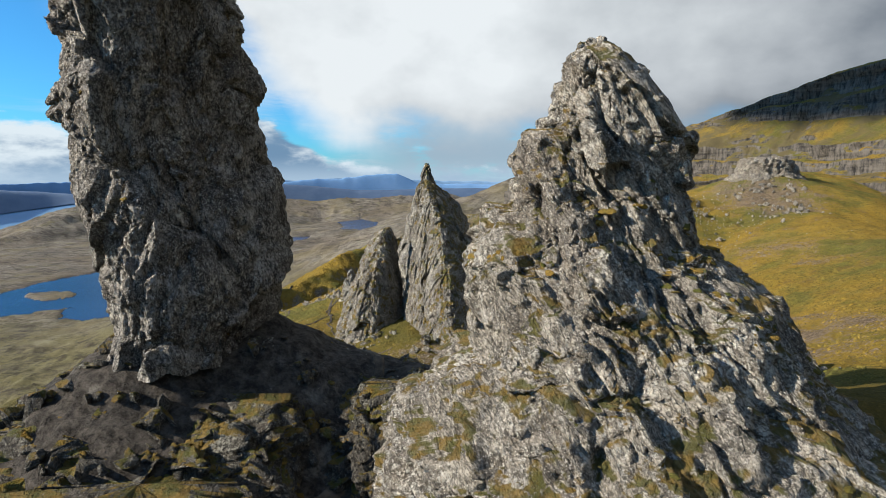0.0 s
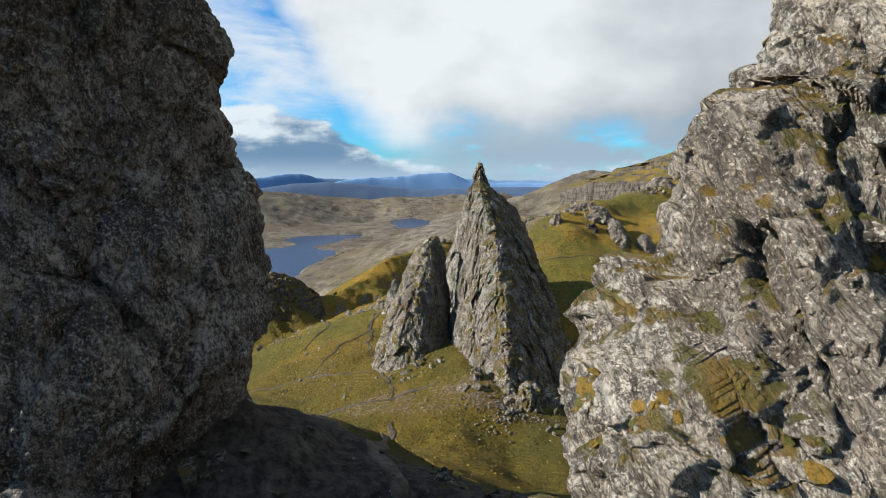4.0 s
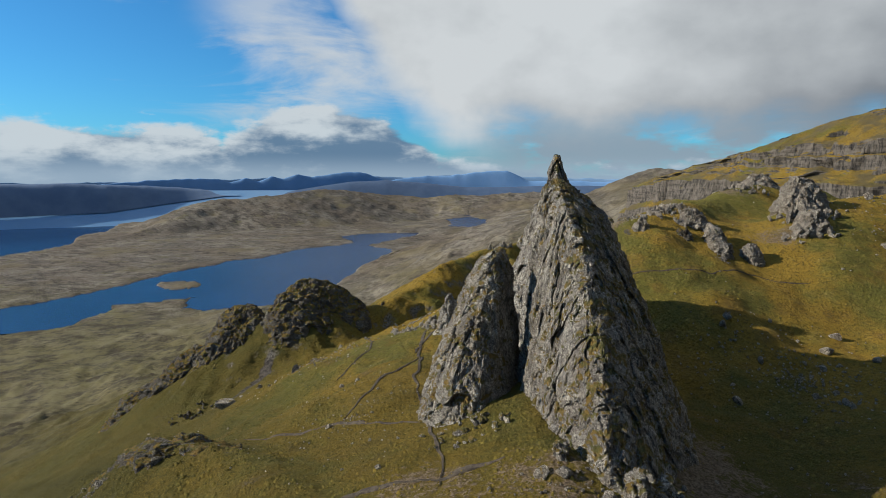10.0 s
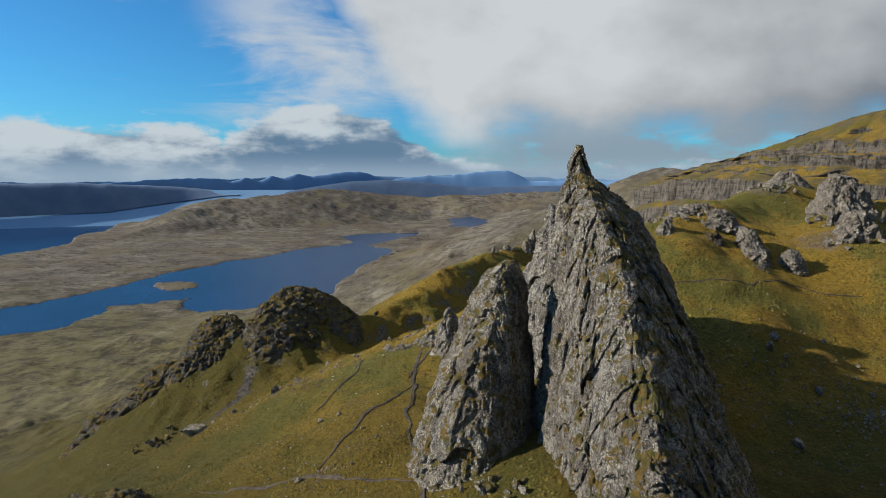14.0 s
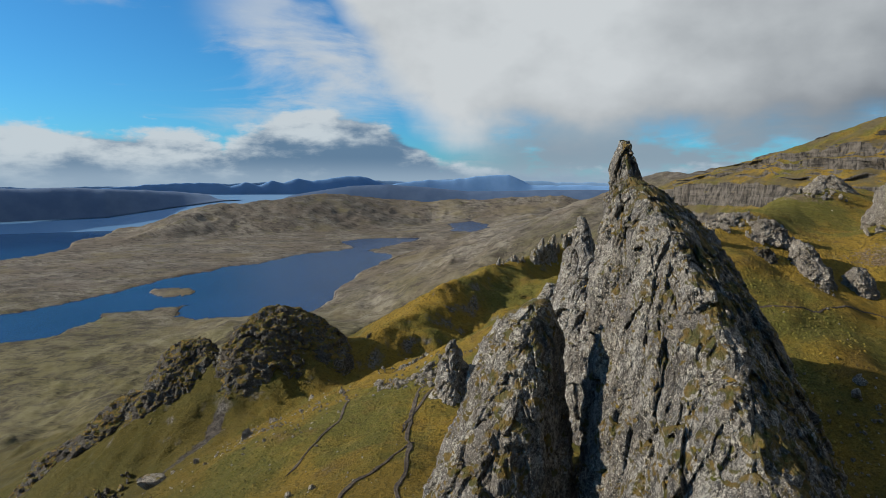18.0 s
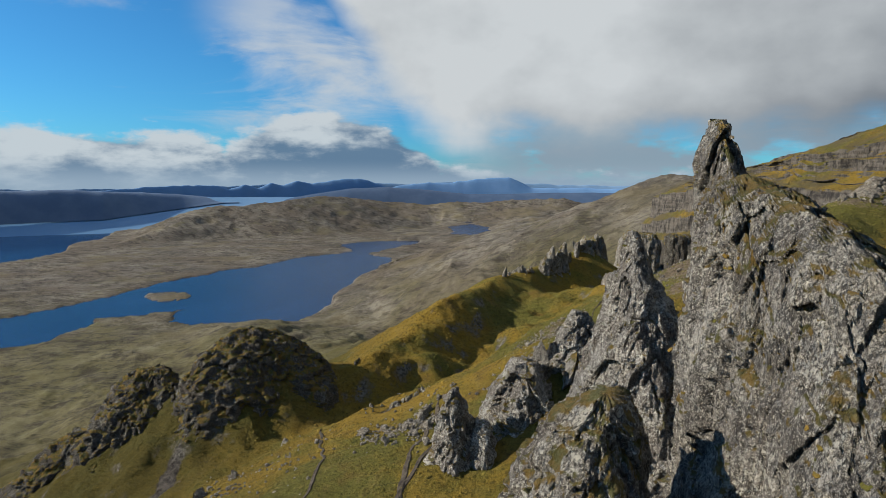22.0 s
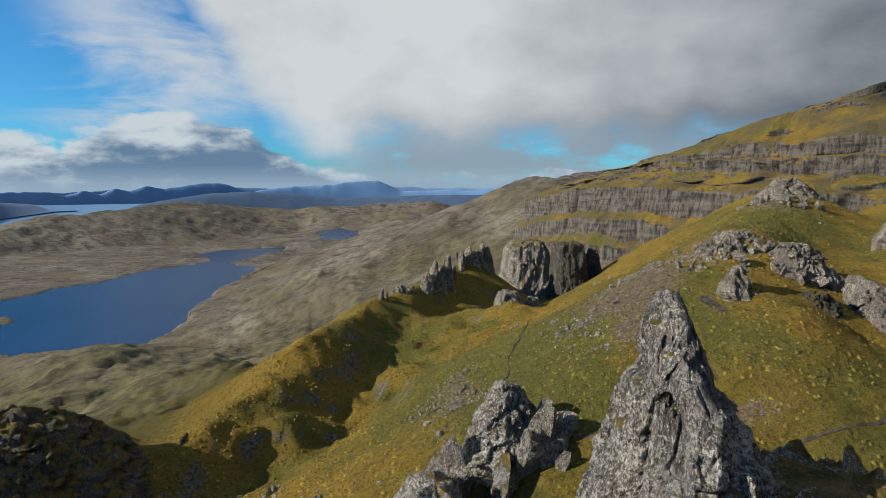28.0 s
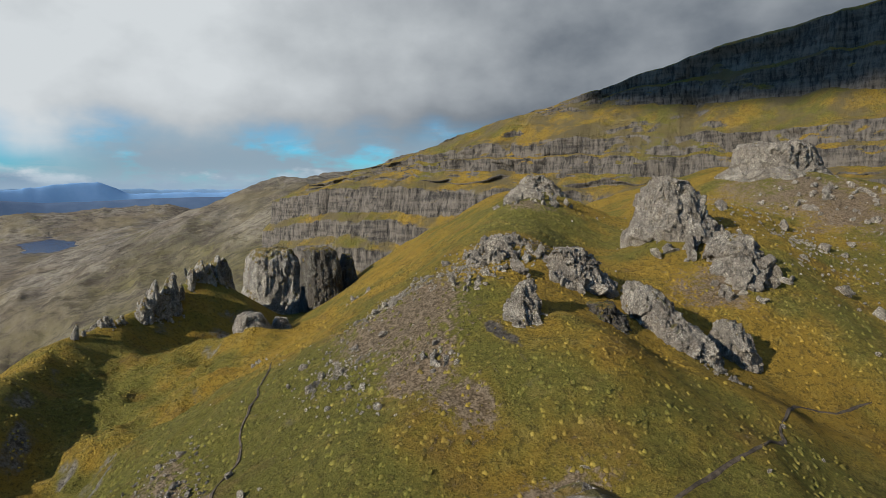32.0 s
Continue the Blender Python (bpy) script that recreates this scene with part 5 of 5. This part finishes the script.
# ---- the escarpment ----
def build_cliff():
    # the foot of the lowest face, and the heights of each tier's foot and brow along it
    foot = np.array([(146, 1150), (96, 900), (61, 760), (44, 670), (61, 594), (94, 530), (131, 473), (166, 423), (197, 369), (222, 304), (262, 200), (320, 40), (410, -200)], float)
    levels = np.array([(-150, -118, -96, -80, -72, -66, -56, -46, -34, -24, -18, -16, -16),
                       (-60, -30, -10, -3, 2, 5, 2, -3, 0, 4, 8, 10, 10),
                       (-56, -26, -6, 1, 6, 11, 8, 4, 4, 8, 14, 18, 18),
                       (-54, -23, -4, 3, 8, 19, 27, 26, 26, 28, 32, 34, 34),
                       (-52, -20, -2, 7, 14, 28, 42, 44, 42, 42, 46, 50, 50),
                       (-50, -18, 0, 9, 18, 31, 46, 61, 77, 88, 96, 100, 100)], float)
    seg = np.concatenate([[0], np.cumsum(np.hypot(*np.diff(foot, axis=0).T))])
    cols, rows = 1150, 230
    s = np.linspace(0, seg[-1], cols)
    fx, fy = np.interp(s, seg, foot[:, 0]), np.interp(s, seg, foot[:, 1])
    lev = [np.interp(s, seg, v) for v in levels]
    for v in (fx, fy, *lev):
        for _ in range(110):
            v[1:-1] = (v[:-2] + 2 * v[1:-1] + v[2:]) / 4
    tx, ty = np.gradient(fx), np.gradient(fy)
    ln = np.hypot(tx, ty)
    nx, ny = -ty / ln, tx / ln           # uphill side
    # profile: way in from the foot, and the height as a share between the levels
    prof = np.array([(-60, -0.45), (-12, -0.04), (0, 0.0), (1.6, 0.17), (8.4, 0.25), (10, 0.42), (16.8, 0.50), (18.4, 0.66), (25, 0.74), (27, 0.97), (34, 1.0),
                     (46, 2.0), (47.6, 2.45), (49.6, 2.5), (51, 2.95), (54, 3.0), (82, 4.0), (84, 4.45), (87, 4.52), (89, 4.94), (96, 5.0), (140, 5.03), (420, 4.9)], float)
    wide = np.hypot(np.diff(prof[:, 0]) * 0.30, np.diff(prof[:, 1]) * 45)
    length = np.concatenate([[0], np.cumsum(np.minimum(wide, 22))])
    u = np.linspace(0, 1, rows)
    pd, ph = [np.interp(u * length[-1], length, prof[:, i]) for i in range(2)]
    S, D = np.meshgrid(s, pd, indexing="xy")
    H = np.repeat(ph[:, None], cols, 1)
    # ledges wander up and down along the face
    k = np.clip(H, 0, 5)
    lower = np.clip(1 - np.abs(k - 0.5) * 2, 0, 1)
    H = H + lower * 0.07 * fbm2(S / 70, H * 2, 3, 8)
    k = np.clip(H, 0, 4.999)
    n = np.floor(k).astype(int)
    L = np.stack(lev)
    c = np.arange(cols)[None, :].repeat(rows, 0)
    z = L[n, c] + (L[n + 1, c] - L[n, c]) * (k - n) + np.minimum(H, 0) * 60
    z = np.where(D > 96, z + (D - 96) * 0.02 - 12 * np.clip((D - 200) / 220, 0, 1), z)
    # buttresses, gullies and columns on the faces
    gully = np.clip(fbm2(S / 46, H * 0.5, 3, 28, 0.5, True) - 0.55, 0, 1)
    butt = 4 * fbm2(S / 80, H * 0.4, 3, 8, 0.5, True) - 6 * gully + 1.5 * fbm2(S / 14, H * 0.9, 4, 12, 0.6, True)
    column = np.abs(((S / 4.2 + 0.6 * fbm2(S / 13, H * 2, 2, 14)) % 1.0) - 0.5)
    steep = np.gradient(z, axis=0) / np.maximum(np.abs(np.gradient(D, axis=0)), 0.05)
    sheer = np.clip((steep - 0.9) / 1.2, 0, 1)
    face = np.clip((D + 12) / 12, 0, 1) * np.clip((150 - D) / 30, 0, 1)
    D = D - face * (butt + 1.8 * sheer * column * (0.6 + 0.8 * fbm2(S / 9, H * 3, 2, 17)))
    x, y = fx + nx * D, fy + ny * D
    z = z + 0.9 * fbm2(S / 13, D / 13, 3, 15) + 2.2 * fbm2(S / 85, H * 0.5, 3, 18) * np.clip(D / 10, 0, 1) + 0.8 * fbm2(S / 7, H * 6, 3, 33) * sheer
    me = grid_mesh("cliff", np.stack([x.ravel(), y.ravel(), z.ravel()], 1), rows, cols)
    return tagged(part("cliff", me, CLIFF), "banded basalt escarpment with grassy ledges", "cliff", kind="structure")


build_cliff()


# ---- far hills ----
def far_hills(name, label, r0, r1, skyline, mat, seed, rough, feet=None, afloat=False):
    """A belt of far hills; skyline and feet are (bearing, height) pairs."""
    az0, az1 = skyline[0][0], skyline[-1][0]
    a, r = np.linspace(az0, az1, 620), np.linspace(r0, r1, 26)
    A, R = np.meshgrid(a, r)
    top = np.interp(A, *zip(*skyline))
    foot = np.interp(A, *zip(*feet)) if feet else -292.0
    f = (R - r0) / (r1 - r0)
    if afloat:
        R = 4235 + (foot + 289) / 0.387 + f * 230
    shape = np.clip(np.sin(np.pi * np.clip(f * 0.62, 0, 1)), 0, 1)
    n = 0.6 * fbm2(A / 2.2, R / 300, 4, seed, 0.5, True) + 0.4 * fbm2(A / 1.1, R / 200, 3, seed + 4, 0.5)
    side = np.clip(np.minimum(A - az0, az1 - A) / 1.5, 0, 1)
    z = foot + (top - foot + rough * n * shape) * shape * side
    me = grid_mesh(name, np.stack([(R * np.sin(np.radians(A))).ravel(), (R * np.cos(np.radians(A))).ravel(), z.ravel()], 1), len(r), len(a))
    me.flip_normals()
    return tagged(part(name, me, mat), label, "hills", kind="structure")


# distance haze is mixed into these base colours, paler the further off
FAR_MOOR = plain_material("far_moor_haze", (0.036, 0.066, 0.122), (0.050, 0.082, 0.140), 0.008, relief=0)
FAR_ISLE = plain_material("far_island_haze", (0.070, 0.115, 0.195), (0.095, 0.145, 0.225), 0.006, relief=0)
FAR_PEAK = plain_material("far_peak_haze", (0.110, 0.225, 0.400), (0.135, 0.255, 0.440), 0.006, relief=0)
FAR_LAST = plain_material("farthest_haze", (0.13, 0.23, 0.36), (0.15, 0.25, 0.38), 0.004, relief=0)
FAR_SEA = plain_material("far_sound_haze", (0.085, 0.190, 0.330), (0.11, 0.22, 0.36), 0.002, rough=0.5, relief=0)
# backdrop sheet tilted up to stand for far sea, haze in its colour
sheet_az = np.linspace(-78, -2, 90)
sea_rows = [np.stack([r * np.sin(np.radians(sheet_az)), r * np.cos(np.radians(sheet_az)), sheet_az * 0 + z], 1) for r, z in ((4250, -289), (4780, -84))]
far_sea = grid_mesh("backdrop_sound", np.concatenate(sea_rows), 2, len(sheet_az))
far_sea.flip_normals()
tagged(part("backdrop_sound", far_sea, FAR_SEA), "sea sound far behind the moor, tinted pale blue for haze", "water", kind="structure")
far_hills("backdrop_island", "island beyond the sound, tinted slate blue for haze", 4350, 4700, ((-78, -40), (-60, -34), (-48, -40), (-42, -32), (-38, -42), (-34, -58), (-31, -84), (-28.6, -118)), FAR_ISLE, 3, 3,
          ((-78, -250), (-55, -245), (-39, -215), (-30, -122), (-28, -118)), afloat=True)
far_hills("backdrop_mountains", "jagged mountains on the horizon, tinted blue for haze", 4850, 4900,
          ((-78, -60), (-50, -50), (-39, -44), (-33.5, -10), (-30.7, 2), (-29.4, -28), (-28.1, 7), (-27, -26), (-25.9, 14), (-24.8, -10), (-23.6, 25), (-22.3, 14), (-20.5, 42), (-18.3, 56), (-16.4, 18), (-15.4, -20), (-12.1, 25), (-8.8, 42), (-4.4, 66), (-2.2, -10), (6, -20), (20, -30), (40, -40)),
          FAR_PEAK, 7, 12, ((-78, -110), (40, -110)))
far_hills("backdrop_peaks", "farthest peaks under cloud, tinted pale blue for haze", 4905, 4950, ((-60, -40), (-40, -30), (-30, -8), (-24, 6), (-18, 22), (-14, 8), (-10, 30), (-3, 20), (8, -5), (40, -40)), FAR_LAST, 17, 8, ((-60, -110), (40, -110)))
far_hills("backdrop_moors", "moors near the horizon, tinted dark blue for haze", 4560, 4830, ((-30, -190), (-26, -120), (-22, -58), (-19, -20), (-15.5, -8), (-12, -28), (-8, -60), (-5, -58), (0, -44), (8, -44), (20, -50), (32, -44)), FAR_MOOR, 11, 2, ((-30, -200), (32, -150)))


# ---- unseen cloud added high on the sun's side to shade the upper cliffs ----
def build_shade_cloud():
    p, f = ico_points(5)
    r = 1 + 0.35 * fbm3(p * 1.7, 4, 90) + 0.12 * fbm3(p * 6, 3, 95)
    me = tri_mesh("cloud", p * r[:, None] * (190, 330, 60), f, flat=False)
    ob = part("cloud", me, plain_material("cloud_white", (0.8, 0.8, 0.8), (0.85, 0.85, 0.85), 0.01))
    ob.location = (-1290, 95, 900)
    return tagged(ob, "unseen cloud added high over the sea side to shade the cliffs", "cloud", kind="structure")


build_shade_cloud()


# ---- footpaths ----
def build_path(name, pts, width, seed, label):
    pts = np.array(pts, float)
    seg = np.concatenate([[0], np.cumsum(np.hypot(*np.diff(pts, axis=0).T))])
    n = max(8, int(seg[-1] / 0.7))
    s = np.linspace(0, seg[-1], n)
    x, y = np.interp(s, seg, pts[:, 0]), np.interp(s, seg, pts[:, 1])
    for _ in range(14):
        x[1:-1] = (x[:-2] + 2 * x[1:-1] + x[2:]) / 4
        y[1:-1] = (y[:-2] + 2 * y[1:-1] + y[2:]) / 4
    x = x + 0.9 * fbm2(s / 9, s * 0 + seed, 3, seed)
    y = y + 0.9 * fbm2(s / 9, s * 0 + seed + 7, 3, seed + 2)
    tx, ty = np.gradient(x), np.gradient(y)
    ln = np.hypot(tx, ty)
    wid = 0.66 * width * (0.75 + 0.45 * fbm2(s / 4, s * 0, 3, seed + 4)) * np.clip(np.minimum(s, seg[-1] - s) / 3, 0.15, 1)
    rows = []
    for k, dz in ((-0.5, -0.12), (-0.36, 0.14), (-0.15, 0.09), (0.15, 0.08), (0.36, 0.14), (0.5, -0.12)):
        px, py = x - ty / ln * wid * k, y + tx / ln * wid * k
        rows.append(np.stack([px, py, land(px, py) + dz], 1))
    me = grid_mesh(name, np.concatenate(rows), len(rows), n)
    me.flip_normals()
    return tagged(part(name, me, SOIL), label, "path", kind="structure")


build_path("path_upper", [(-17.5, 119.5), (-21.5, 134), (-25, 143.8), (-30, 157.7), (-32.5, 166), (-34.4, 181), (-37.3, 199.5), (-39, 230)], 1.3, 1, "dark trodden footpath winding up the grass")
build_path("path_branch", [(-35, 186), (-38, 174.6), (-39.6, 165), (-41.5, 156), (-43, 149.9)], 1.0, 2, "narrow trodden footpath through grass")
build_path("path_cross", [(-62, 152), (-49, 150.4), (-43.1, 149.9), (-34.6, 146.6), (-25.2, 142.6)], 1.3, 3, "narrow trodden footpath across the slope")
build_path("path_gully", [(-36, 104), (-31.8, 114.4), (-29.6, 120.7), (-22.8, 120.5), (-17.5, 120.5), (-10, 122)], 2.8, 4, "eroded dark soil gully worn by walkers")
build_path("path_hillock", [(-1.9, 276.2), (-4.4, 268), (-9.2, 254.9), (-12.4, 241.8), (-13.3, 231.7), (-11.2, 226.7), (-6.1, 221.9), (-1.3, 218.6), (6.6, 215.7), (12.8, 215), (22, 215.4), (30.4, 217.3), (41.7, 222.5), (49.3, 226.7), (54.7, 226.3), (63.4, 226.9)], 0.62, 5, "trodden footpath curving round the hillock")
build_path("path_lower", [(-66, 240), (-60, 222), (-53.3, 206.3), (-52.2, 194.3), (-55, 180)], 1.0, 6, "thin dark footpath down the slope")
build_path("path_slope", [(-34.9, 222), (-35.8, 210), (-36.4, 200), (-37, 190)], 1.2, 7, "dark peaty footpath below the crags")
build_path("path_saddle", [(-13, 22), (-10, 32), (-7, 42), (-6, 49), (-8, 60), (-12, 75), (-14, 95), (-16, 112)], 2.6, 8, "worn bare soil path over the saddle")


# ---- boulders and scree ----
ZONES = (  # centre, spread, how many, smallest and largest radius, label
    (46, 182, 30, 26, 42, 0.5, 1.7, "dark boulder lying in the shaded grass bowl"),
    (36, 112, 16, 26, 40, 0.6, 1.9, "grey boulder in the rubble below the saddle"),
    (2.2, 250.6, 6.12, 13.6, 34, 0.3, 1, "pale stone on the hillock's bare scree"),
    (25.3, 262.7, 15, 8.16, 34, 0.38, 1.1, "pale boulder on the hillock's grassy brow"),
    (-18.2, 246.5, 8.84, 25.8, 32, 0.3, 0.9, "grey stone scattered on green grass"),
    (-42, 222, 10, 13, 34, 0.6, 1.6, "pale jagged boulder below the spire"),
    (-74, 212, 28, 26, 20, 0.5, 1.7, "dark boulder on the ochre slope"),
    (2, 114, 10, 7, 26, 0.4, 1.3, "dark boulder at the needle's foot"),
    (-4, 42, 6, 9, 24, 0.15, 0.5, "small stone on the worn saddle"),
    (34.9, 270.1, 4.76, 4.08, 26, 0.45, 1.4, "pale broken block heaped on the brow"),
    (13.1, 264.1, 5.44, 6.12, 26, 0.3, 0.9, "pale rubble stone above the bare scree"),
    (42.3, 255.3, 4.08, 3.4, 12, 0.45, 1.1, "grey block beside the split outcrop"),
    (112, 268, 34, 50, 44, 0.6, 2.2, "grey boulder on the far side of the bowl"),
    (-40, 150, 22, 30, 18, 0.3, 0.9, "small grey stone beside the footpath"),
)


def scatter():
    rng = np.random.default_rng(77)
    loose_p, loose_f, count = [], [], 0
    shapes = [stone_points(500 + i, 8, ICO0) for i in range(6)]
    for cx, cy, rx, ry, n, lo, hi, label in ZONES:
        n = round(n * 0.8)
        ang, rad = rng.uniform(0, 6.2832, n), np.sqrt(rng.uniform(0, 1, n)) * rng.uniform(0.5, 1.1, n)
        x, y = cx + rx * rad * np.cos(ang), cy + ry * rad * np.sin(ang)
        z = land(x, y)
        for i in range(n):
            k = lo + (hi - lo) * rng.uniform(0, 1) ** 2.2
            ob = new("boulder", BLOCKS["boulder_stone"][rng.integers(8)])
            ob.matrix_world = Matrix.LocRotScale(Vector((x[i], y[i], z[i] + 0.22 * k)), Euler(rng.uniform(0, 6.28, 3)), Vector((k, k * rng.uniform(0.7, 1.1), k * rng.uniform(0.6, 1.0))))
            tagged(ob, label, "boulder", label.split(" ", 1)[1])
        # small rubble between the boulders
        m_ = n * 14
        ang, rad = rng.uniform(0, 6.2832, m_), np.abs(rng.normal(0, 0.6, m_))
        x, y = cx + rx * rad * np.cos(ang), cy + ry * rad * np.sin(ang)
        z = land(x, y)
        for i in range(m_):
            k = rng.uniform(0.3, 0.8) * lo
            q = shapes[rng.integers(6)] @ np.array(Euler(rng.uniform(0, 6.28, 3)).to_matrix()).T * k + (x[i], y[i], z[i] + 0.15 * k)
            loose_p.append(q)
            loose_f.append(ICO0[1] + count)
            count += len(q)
    me = tri_mesh("scree", np.concatenate(loose_p), np.concatenate(loose_f))
    tagged(part("scree", me, ROCK_STONE), "loose grey scree strewn over the grass slopes", "scree", kind="stuff")


scatter()
big = new("boulder", BLOCKS["boulder_stone"][2])
big.matrix_world = Matrix.LocRotScale(Vector((-100, 209, land_at(-100, 209) + 0.8)), Euler((0.3, 0.2, 0.5)), Vector((3.2, 2.8, 2.6)))
tagged(big, "large lone dark boulder on the ochre slope", "boulder")


# ---- tussocks ----
def tussocks():
    rng = np.random.default_rng(5)
    n = 75000
    x, y = rng.uniform(-95, 125, n), rng.uniform(70, 345, n)
    keep = fbm2(x / 12, y / 12, 3, 66) + rng.uniform(-0.6, 0.6, n) > -0.1
    x, y = x[keep], y[keep]
    n = len(x)
    z = land(x, y)
    k = rng.uniform(0.15, 0.42, n)
    sides = 5
    ring = np.linspace(0, 2 * np.pi, sides, endpoint=False)
    a = ring[None, :] + rng.uniform(0, 6.28, n)[:, None]
    rr = k[:, None] * rng.uniform(0.7, 1.3, (n, sides))
    p = np.zeros((n, sides + 1, 3))
    p[:, :sides, 0], p[:, :sides, 1] = x[:, None] + rr * np.cos(a), y[:, None] + rr * np.sin(a)
    p[:, :sides, 2] = z[:, None] - 0.18
    p[:, sides] = np.stack([x + rng.normal(0, 0.12, n), y + rng.normal(0, 0.12, n), z + k * rng.uniform(0.35, 0.8, n)], 1)
    f = np.array([(i, (i + 1) % sides, sides) for i in range(sides)])
    F = (f[None] + (np.arange(n) * (sides + 1))[:, None, None]).reshape(-1, 3)
    me = bpy.data.meshes.new("grass")
    me.vertices.add(n * (sides + 1))
    me.vertices.foreach_set("co", p.astype(np.float32).ravel())
    me.loops.add(F.size)
    me.loops.foreach_set("vertex_index", F.astype(np.int32).ravel())
    me.polygons.add(len(F))
    me.polygons.foreach_set("loop_start", np.arange(0, F.size, 3, dtype=np.int32))
    me.polygons.foreach_set("use_smooth", np.full(len(F), True))
    me.update(calc_edges=True)
    tagged(part("grass", me, TUSSOCK), "ochre and green grass tussocks on the slopes", "grass", kind="stuff")


def tussock_material():
    mat, nt, bsdf = material("tussock_grass")
    pos, up = place(nt)
    g = nt.nodes.new("ShaderNodeNewGeometry")
    col = grass_colour(nt, pos)[0]
    col = mix_rgb(nt, math_node(nt, "MULTIPLY", smooth(nt, g.outputs["Random Per Island"], 0.40, 0.0), 0.65), col, (0.036, 0.034, 0.010))
    col = mix_rgb(nt, math_node(nt, "MULTIPLY", smooth(nt, g.outputs["Random Per Island"], 0.65, 1.0), 0.14), col, (0.25, 0.175, 0.045))
    nt.links.new(col, bsdf.inputs["Base Color"])
    bsdf.inputs["Roughness"].default_value = 0.95
    bsdf.inputs["Specular IOR Level"].default_value = 0.1
    return mat


TUSSOCK = tussock_material()
tussocks()
